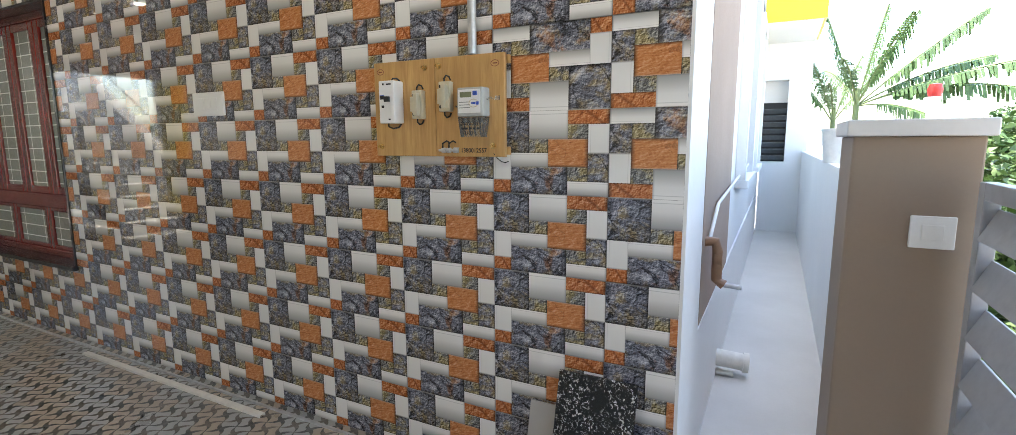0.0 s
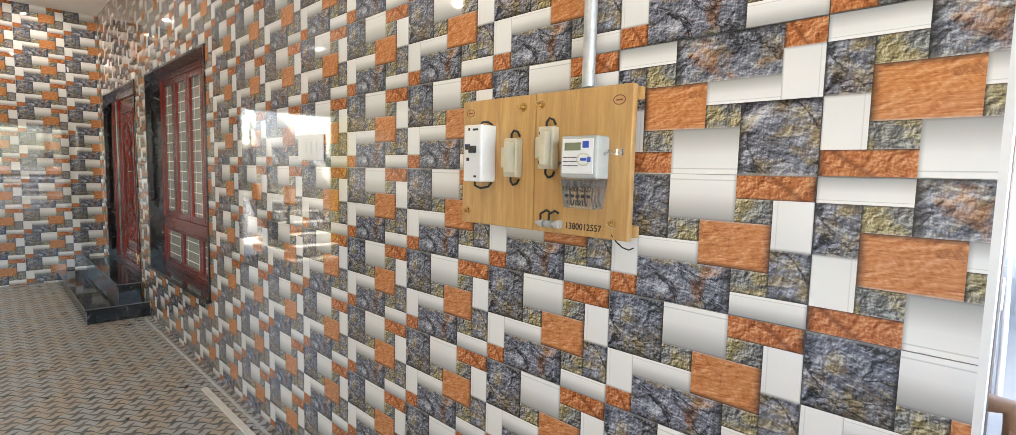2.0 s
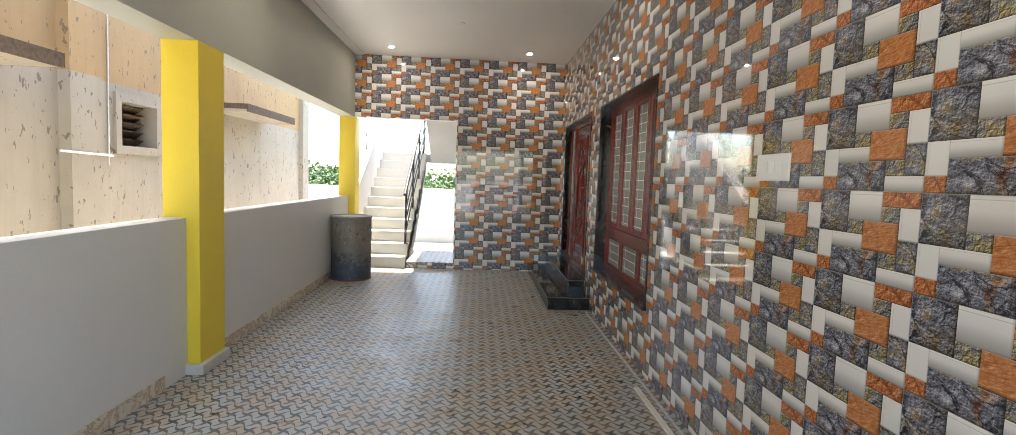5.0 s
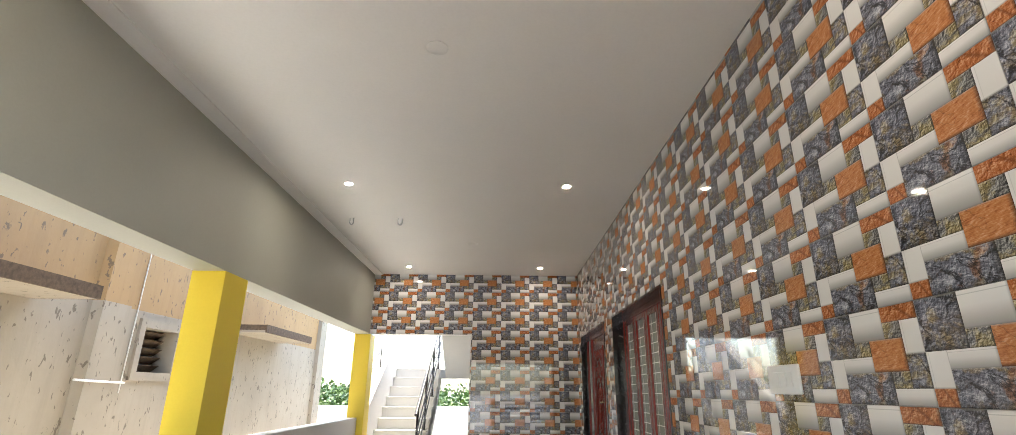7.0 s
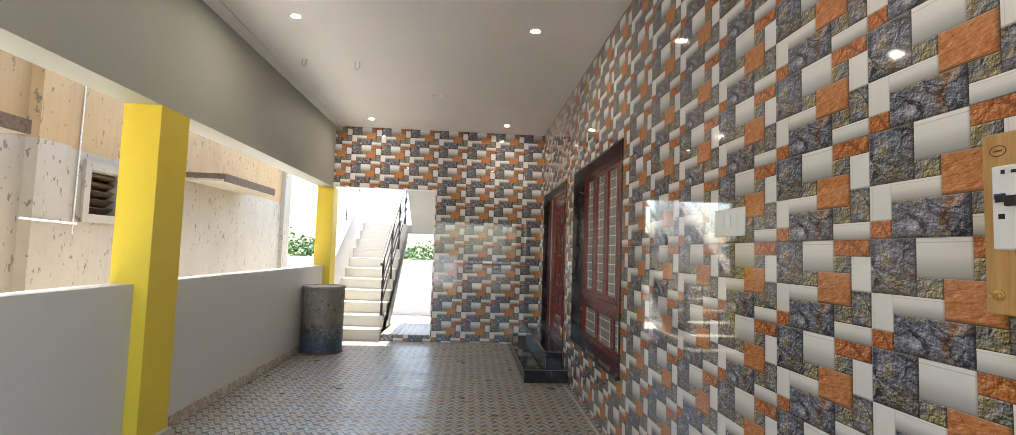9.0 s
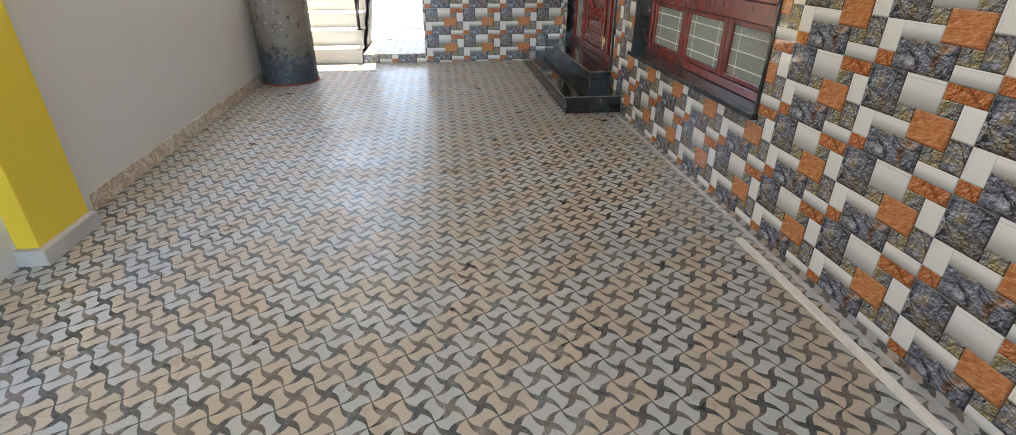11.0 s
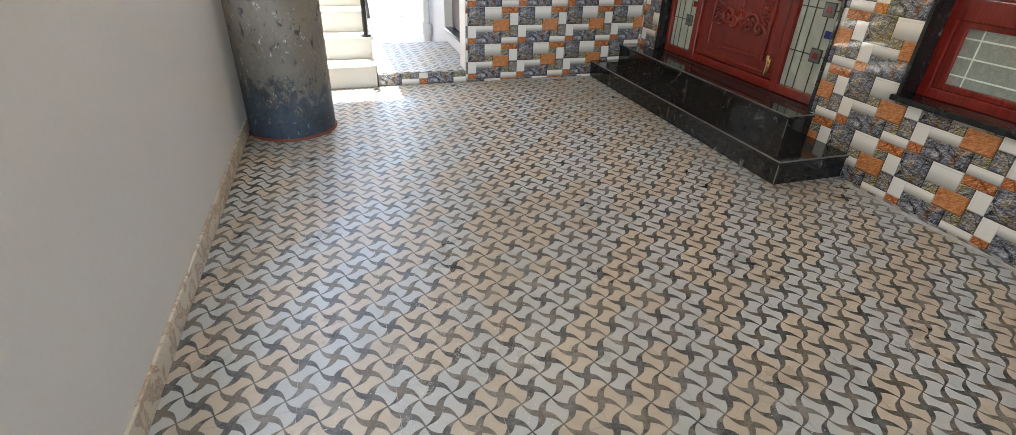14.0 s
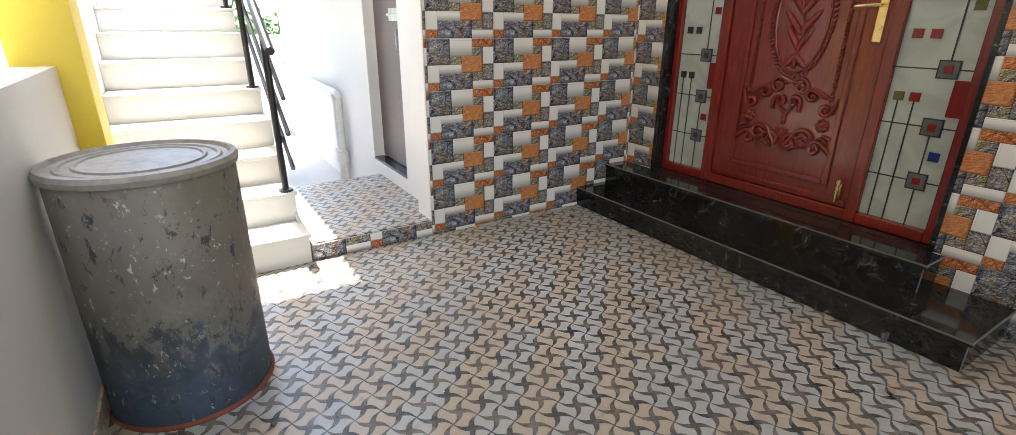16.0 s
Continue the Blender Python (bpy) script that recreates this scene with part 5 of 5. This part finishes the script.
bm_lathe(bm, [(0, 0.0), (0.095, 0.0), (0.115, 0.22), (0.122, 0.225), (0.122, 0.24), (0.112, 0.24), (0.093, 0.02), (0, 0.02)], 32)
part("body", bm, M["pvc"], bk, "", True)
rp = thing("capped_post", "slim white post with a red cap", "post", (4.2, -1.70, -0.22))
bm = bmesh.new()
bm_tube(bm, (0, 0, 0), (0, 0, 1.98), 0.05, 14)
part("post", bm, M["pvc"], rp, "", True)
bm = bmesh.new()
bm_lathe(bm, [(0.0, 0.0), (0.045, 0.0), (0.06, 0.07), (0.045, 0.12), (0.0, 0.13)], 16, (0, 0, 1.97))
part("cap", bm, M["red_cap"], rp, "red cap", True)


def gate_leaf(x0, x1):
    g_ = thing("gate_leaf", "grey painted steel gate leaf with horizontal louvres", "gate", (x0, -1.03, 0.0), "front gate")
    L = x1 - x0
    part("frame", boxes(((0, -0.02, 0), (0.05, 0.02, 1.26)), ((L - 0.05, -0.02, 0), (L, 0.02, 1.26)), ((0.05, -0.02, 0), (L - 0.05, 0.02, 0.05)), ((0.05, -0.02, 1.21), (L - 0.05, 0.02, 1.26)), bevel=0.003), M["gate"], g_)
    for k in range(8):
        bm = boxes(((0.05, -0.006, -0.05), (L - 0.05, 0.006, 0.05)), bevel=0.002)
        bm.transform(Matrix.Translation((0, 0, 0.125 + 0.145 * k)) @ Matrix.Rotation(radians(24), 4, 'X'))
        part("louvre", bm, M["gate"], g_)


gate_leaf(-1.5, 0.20)
structure("field", boxes(((-120, 13.6, -0.22), (60, 160, -0.19)), ((-120, 12.9, -0.22), (-9.2, 13.6, -0.19))), M["grass"], "green overgrown field behind the houses", "ground")
structure("road", boxes(((-40, -9, -0.23), (40, -2.6, -0.212))), M["earth"], "dusty earth road in front of the gate", "road")

# ---- plants ----
rng = random.Random(5)


def leaf_mass(name, label, blobs, count, size, material, kind="stuff", category="bushes"):
    """Many small bent leaves scattered over the skins of blobs (x, y, z, rx, ry, rz)."""
    vs, fs = [], []
    for _ in range(count):
        x, y, z, rx, ry, rz = blobs[rng.randrange(len(blobs))]
        d = Vector((rng.gauss(0, 1), rng.gauss(0, 1), rng.gauss(0, 1))).normalized()
        q = 0.55 + 0.5 * rng.random()
        c = Vector((x + d.x * rx * q, y + d.y * ry * q, max(z + d.z * rz * q, -0.2)))
        ax = Vector((rng.gauss(0, 1), rng.gauss(0, 1), rng.gauss(0, 0.6) - 0.2)).normalized()
        sd = ax.orthogonal().normalized()
        sd = (Matrix.Rotation(rng.random() * 6.28, 3, ax) @ sd) * size * 0.28
        l = size * (0.6 + 0.8 * rng.random())
        b = len(vs)
        mid = c + ax * l * 0.5 + Vector((0, 0, size * 0.12))
        vs += [c, mid + sd, mid - sd, c + ax * l]
        fs += [(b, b + 1, b + 2), (b + 1, b + 3, b + 2)]
    me = bpy.data.meshes.new(name)
    me.from_pydata([tuple(v) for v in vs], [], fs)
    me.materials.append(material)
    return tagged(new(name, me), label, category, "", kind)


blobs = [(rng.uniform(-11, -1.0), rng.uniform(15, 23), rng.uniform(0.0, 0.9), rng.uniform(1.0, 2.0), rng.uniform(1.0, 2.0), rng.uniform(0.6, 1.1)) for _ in range(110)]
leaf_mass("bushes", "dense green scrub behind the compound wall", blobs, 90000, 0.15, M["leaf"])
blobs = [(rng.uniform(-24, -6), rng.uniform(26, 40), rng.uniform(0.0, 1.0), rng.uniform(1.5, 3.0), rng.uniform(1.5, 3.0), rng.uniform(0.8, 1.6)) for _ in range(70)]
leaf_mass("far_bushes", "far green scrub beyond the houses", blobs, 50000, 0.3, M["leaf"])
blobs = [(rng.uniform(3.5, 12), rng.uniform(-6.0, -2.2), rng.uniform(0.2, 0.9), rng.uniform(0.4, 0.9), rng.uniform(0.4, 0.9), rng.uniform(0.4, 0.8)) for _ in range(26)]
leaf_mass("roadside_bushes", "leafy roadside bushes beyond the compound wall", blobs, 14000, 0.13, M["leaf"])
blobs = [(rng.uniform(10, 13), -3.3 - 0.2 * k, 0.7 + 0.085 * k + rng.uniform(-0.2, 0.2), rng.uniform(0.5, 0.9), rng.uniform(0.5, 0.9), rng.uniform(0.5, 0.8)) for k in range(26)]
leaf_mass("tree_crowns", "dark green tree crowns behind the bushes", blobs, 30000, 0.12, M["leaf"])
blobs = [(rng.uniform(1.2, 2.8), rng.uniform(-1.9, -1.35), rng.uniform(-0.1, 0.85), 0.3, 0.25, 0.35) for _ in range(14)]
leaf_mass("weeds", "tall green weeds behind the gate pillar", blobs, 5000, 0.09, M["leaf"])


def banana(x, y, h, leaves, seed):
    """leaves: heading in degrees, length, rise in degrees, droop."""
    r = random.Random(seed)
    p = thing("banana_plant", "tall banana plant with torn green leaves", "banana plant", (x, y, -0.22))
    bm = bmesh.new()
    bm_path(bm, [(0.05 * math.sin(k * 0.8), 0.0, h * k / 8) for k in range(9)], 0.07, 12)
    for v in bm.verts:
        f = v.co.z / h
        v.co.x *= 1.0 - 0.5 * f
        v.co.y *= 1.0 - 0.5 * f
    part("trunk", bm, M["stem"], p, "", True)
    n_ = 40
    for az, ln, rise, droop in leaves:
        az, rise = radians(az), radians(rise)
        rib = []
        for i in range(n_ + 1):
            f = i / n_
            rad = ln * f * math.cos(rise)
            rib.append(Vector((rad * math.cos(az), rad * math.sin(az), h - 0.25 + ln * f * math.sin(rise) - droop * ln * f * f)))
        bm = bmesh.new()
        bm_path(bm, rib, 0.013, 6)
        part("midrib", bm, M["stem"], p, "", True)
        vs, fs = [], []
        for i in range(9, n_):
            f = (i / n_ - 0.22) / 0.78
            half = 0.20 * min(1.0, math.sin(math.pi * (0.06 + 0.92 * f)) ** 0.5)
            d = (rib[i + 1] - rib[i]).normalized()
            flat = Vector((-math.sin(az), math.cos(az), 0.0))
            for sg in (1, -1):
                if r.random() < 0.06 + 0.12 * f:
                    continue
                hang = r.uniform(0.75, 1.3)
                hw = half * r.uniform(0.7, 1.05)
                a, e = rib[i], rib[i] + (rib[i + 1] - rib[i]) * r.uniform(0.82, 1.0)
                mid = flat * sg * hw * 0.5 + d * hw * 0.2 - Vector((0, 0, hw * 0.15))
                tip = flat * sg * hw * 0.75 + d * hw * 0.4 - Vector((0, 0, hw * hang))
                q = len(vs)
                vs += [a, e, a + mid, e + mid, a + tip, e + tip - d * 0.012]
                fs += [(q, q + 1, q + 3, q + 2), (q + 2, q + 3, q + 5, q + 4)]
        me = bpy.data.meshes.new("leaf")
        me.from_pydata([tuple(v) for v in vs], [], fs)
        me.materials.append(M["banana"])
        ob = new("leaf", me)
        ob.parent = p


banana(7.6, -1.48, 2.35, [(-96, 1.95, 46, 0.10), (-88, 1.85, 34, 0.22), (-100, 1.95, 24, 0.14), (-92, 2.1, 24, 0.34), (-110, 1.1, 10, 0.45), (-70, 1.55, 78, 0.05),
                          (95, 1.5, 72, 0.08), (165, 1.6, 40, 0.30), (-140, 1.6, 62, 0.15), (-80, 1.65, 66, 0.12), (20, 1.6, 45, 0.3)], 3)
banana(8.9, -1.30, 2.15, [(-95, 1.3, 60, 0.2), (90, 1.5, 60, 0.25), (170, 1.4, 50, 0.35), (-60, 1.4, 72, 0.15), (130, 1.4, 68, 0.2)], 8)


# ---- glazed wall tiles: one mesh of printed blocks, laid tile by tile ----
TW, TH = 0.45, 0.30
BLOCKS = (("slate", 0, 0, 2, 3), ("curved", 2, 0, 4, 2), ("brick", 4, 0, 6, 1), ("ochre", 4, 1, 5, 2), ("blank", 5, 1, 6, 3), ("ochre", 2, 2, 3, 3), ("blank", 0, 3, 1, 5),
          ("curved", 1, 3, 3, 4), ("rust", 3, 2, 5, 4), ("slate", 5, 3, 6, 5), ("ochre", 4, 4, 5, 5), ("slate", 1, 4, 4, 6), ("brick", 0, 5, 1, 6), ("curved", 4, 5, 6, 6))
KINDS = ("slate", "rust", "brick", "ochre", "curved", "blank")


def tile_mesh(keep, turned):
    """A tile's mesh in its own plane (u right, v up from its lower left corner), cut to the rectangles in keep (u0, v0, u1, v1 in metres)."""
    bm = bmesh.new()
    uvl = bm.loops.layers.uv.new("uv")
    g = 0.0009
    for kind, a, b, c, d in BLOCKS:
        if turned:
            a, b, c, d = 6 - c, 6 - d, 6 - a, 6 - b
        cu0, cu1 = a * TW / 6, c * TW / 6
        cv0, cv1 = TH - d * TH / 6, TH - b * TH / 6
        for k0, l0, k1, l1 in keep:
            p0, p1 = max(cu0, k0, g), min(cu1, k1, TW - g)
            q0, q1 = max(cv0, l0, g), min(cv1, l1, TH - g)
            if p1 - p0 < 0.002 or q1 - q0 < 0.002:
                continue
            vs = [bm.verts.new((u, v, 0.0)) for u, v in ((p0, q0), (p1, q0), (p1, q1), (p0, q1))]
            f = bm.faces.new(vs)
            f.material_index = KINDS.index(kind)
            for l in f.loops:
                uu, vv = (l.vert.co.x - cu0) / (cu1 - cu0), (l.vert.co.y - cv0) / (cv1 - cv0)
                l[uvl].uv = (1 - uu, 1 - vv) if turned else (uu, vv)
    for k0, l0, k1, l1 in keep:
        p0, p1, q0, q1 = max(k0, g), min(k1, TW - g), max(l0, g), min(l1, TH - g)
        ring = [(p0, q0), (p1, q0), (p1, q1), (p0, q1)]
        for (xa, ya), (xb, yb) in zip(ring, ring[1:] + ring[:1]):
            f = bm.faces.new([bm.verts.new(c) for c in ((xa, ya, 0), (xa, ya, -0.009), (xb, yb, -0.009), (xb, yb, 0))])
            f.material_index = KINDS.index("blank")
    me = bpy.data.meshes.new("wall_tile")
    bm.to_mesh(me)
    bm.free()
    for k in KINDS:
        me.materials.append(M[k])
    return me


def cut(rect, holes):
    """rect (u0, v0, u1, v1) less the holes, as rectangles."""
    todo = [rect]
    for h in holes:
        nxt = []
        for r in todo:
            if h[0] >= r[2] or h[2] <= r[0] or h[1] >= r[3] or h[3] <= r[1]:
                nxt.append(r)
                continue
            if h[0] > r[0]:
                nxt.append((r[0], r[1], h[0], r[3]))
            if h[2] < r[2]:
                nxt.append((h[2], r[1], r[2], r[3]))
            m0, m1 = max(r[0], h[0]), min(r[2], h[2])
            if h[1] > r[1]:
                nxt.append((m0, r[1], m1, h[1]))
            if h[3] < r[3]:
                nxt.append((m0, h[3], m1, r[3]))
        todo = nxt
    return [r for r in todo if r[2] - r[0] > 0.004 and r[3] - r[1] > 0.004]


FULL = {}


def lay_tiles(wall, m, u_start, v_start, region, holes, turned):
    """Lays tiles over region of a wall plane; m carries (u right, v up, proud) to the world."""
    cols = range(int(math.floor((region[0] - u_start) / TW)), int(math.ceil((region[2] - u_start) / TW)))
    rows = range(int(math.floor((region[1] - v_start) / TH)), int(math.ceil((region[3] - v_start) / TH)))
    for c in cols:
        for r in rows:
            u, v = u_start + c * TW, v_start + r * TH
            box = (max(u, region[0]), max(v, region[1]), min(u + TW, region[2]), min(v + TH, region[3]))
            keep = [(a - u, b - v, p - u, q - v) for a, b, p, q in cut(box, holes)]
            if not keep:
                continue
            t = turned(c, r)
            whole = len(keep) == 1 and keep[0][2] - keep[0][0] > TW - 0.001 and keep[0][3] - keep[0][1] > TH - 0.001
            if whole:
                if t not in FULL:
                    FULL[t] = tile_mesh([(0, 0, TW, TH)], t)
                me = FULL[t]
            else:
                me = tile_mesh(keep, t)
            ob = new("wall_tile", me)
            ob.parent = wall
            ob.matrix_basis = m @ Matrix.Translation((u, v, 0.0))


# long wall: u runs towards the camera's right (-y), v up, face to -x
m_long = Matrix(((0, 0, -1, 0.0), (-1, 0, 0, 0.0), (0, 1, 0, 0.0), (0, 0, 0, 1)))
lay_tiles(wall_long, m_long, 0.033 - 0.053, -0.013, (-FAR, 0.0, -SIDE, ROOF), [(-y1, z0, -y0, z1), (-d1, dz0, -d0, dz1)],
          lambda c, r: (c == 0 and r in (4, 5)) or (c == -1 and r == 5))
m_end = Matrix(((1, 0, 0, 0.0), (0, 0, -1, FAR), (0, 1, 0, 0.0), (0, 0, 0, 1)))
lay_tiles(wall_end, m_end, -0.32, 0.0206, (PIL, 0.0, 0.0, ROOF), [(PIL - 1, -1, OPEN_X, OPEN_Z)], lambda c, r: False)
m_rise = Matrix(((1, 0, 0, 0.0), (0, 0, -1, FAR), (0, 1, 0, 0.0), (0, 0, 0, 1)))
lay_tiles(platform, m_rise, -0.30, 0.0, (-2.44, 0.0, OPEN_X - 0.002, 0.0955), [], lambda c, r: False)

# floor tiles
FX, FY = 3 * STAR_X, 3 * STAR_Y
bm = bmesh.new()
bm_box(bm, (0.0006, 0.0006, -0.008), (FX - 0.0006, FY - 0.0006, 0.0))
FLOOR_TILE = mesh_of(bm, "floor_tile", M["floor"])
for i in range(-12, 1):
    for j in range(0, 33):
        x, y = -0.1275 + FX * i, -1.115 + FY * j
        a, b, c, d = max(x, LEFT), max(y, FRONT), min(x + FX, 0.0), min(y + FY, FAR)
        if c - a < 0.01 or d - b < 0.01:
            continue
        if c - a > FX - 0.001 and d - b > FY - 0.001:
            ob = new("floor_tile", FLOOR_TILE)
            ob.location = (x, y, 0)
        else:
            bm = bmesh.new()
            bm_box(bm, (0, 0, -0.008), (c - a - 0.0006, d - b - 0.0006, 0.0))
            ob = new("floor_tile", mesh_of(bm, "floor_tile", M["floor"]))
            ob.location = (a, b, 0)
        ob.parent = floor

for i in range(3):
    for j in range(4):
        bm = bmesh.new()
        bm_box(bm, (0, 0, -0.008), (0.2962, 0.3090, 0.0))
        ob = new("floor_tile", mesh_of(bm, "floor_tile", M["floor"]))
        ob.location = (-2.44 + 0.297 * i, FAR + 0.012 + 0.310 * j, 0.104)
        ob.parent = platform
# beige marble skirting pieces along the parapet
for k in range(22):
    y = FRONT + 0.01 + 0.405 * k
    if y + 0.4 > FAR:
        break
    if 3.45 < y + 0.2 < 4.2:
        continue
    ob = part("skirting_piece", boxes(((LEFT, y, 0.0), (LEFT + 0.011, y + 0.403, 0.095)), bevel=0.002), M["marble"], floor)
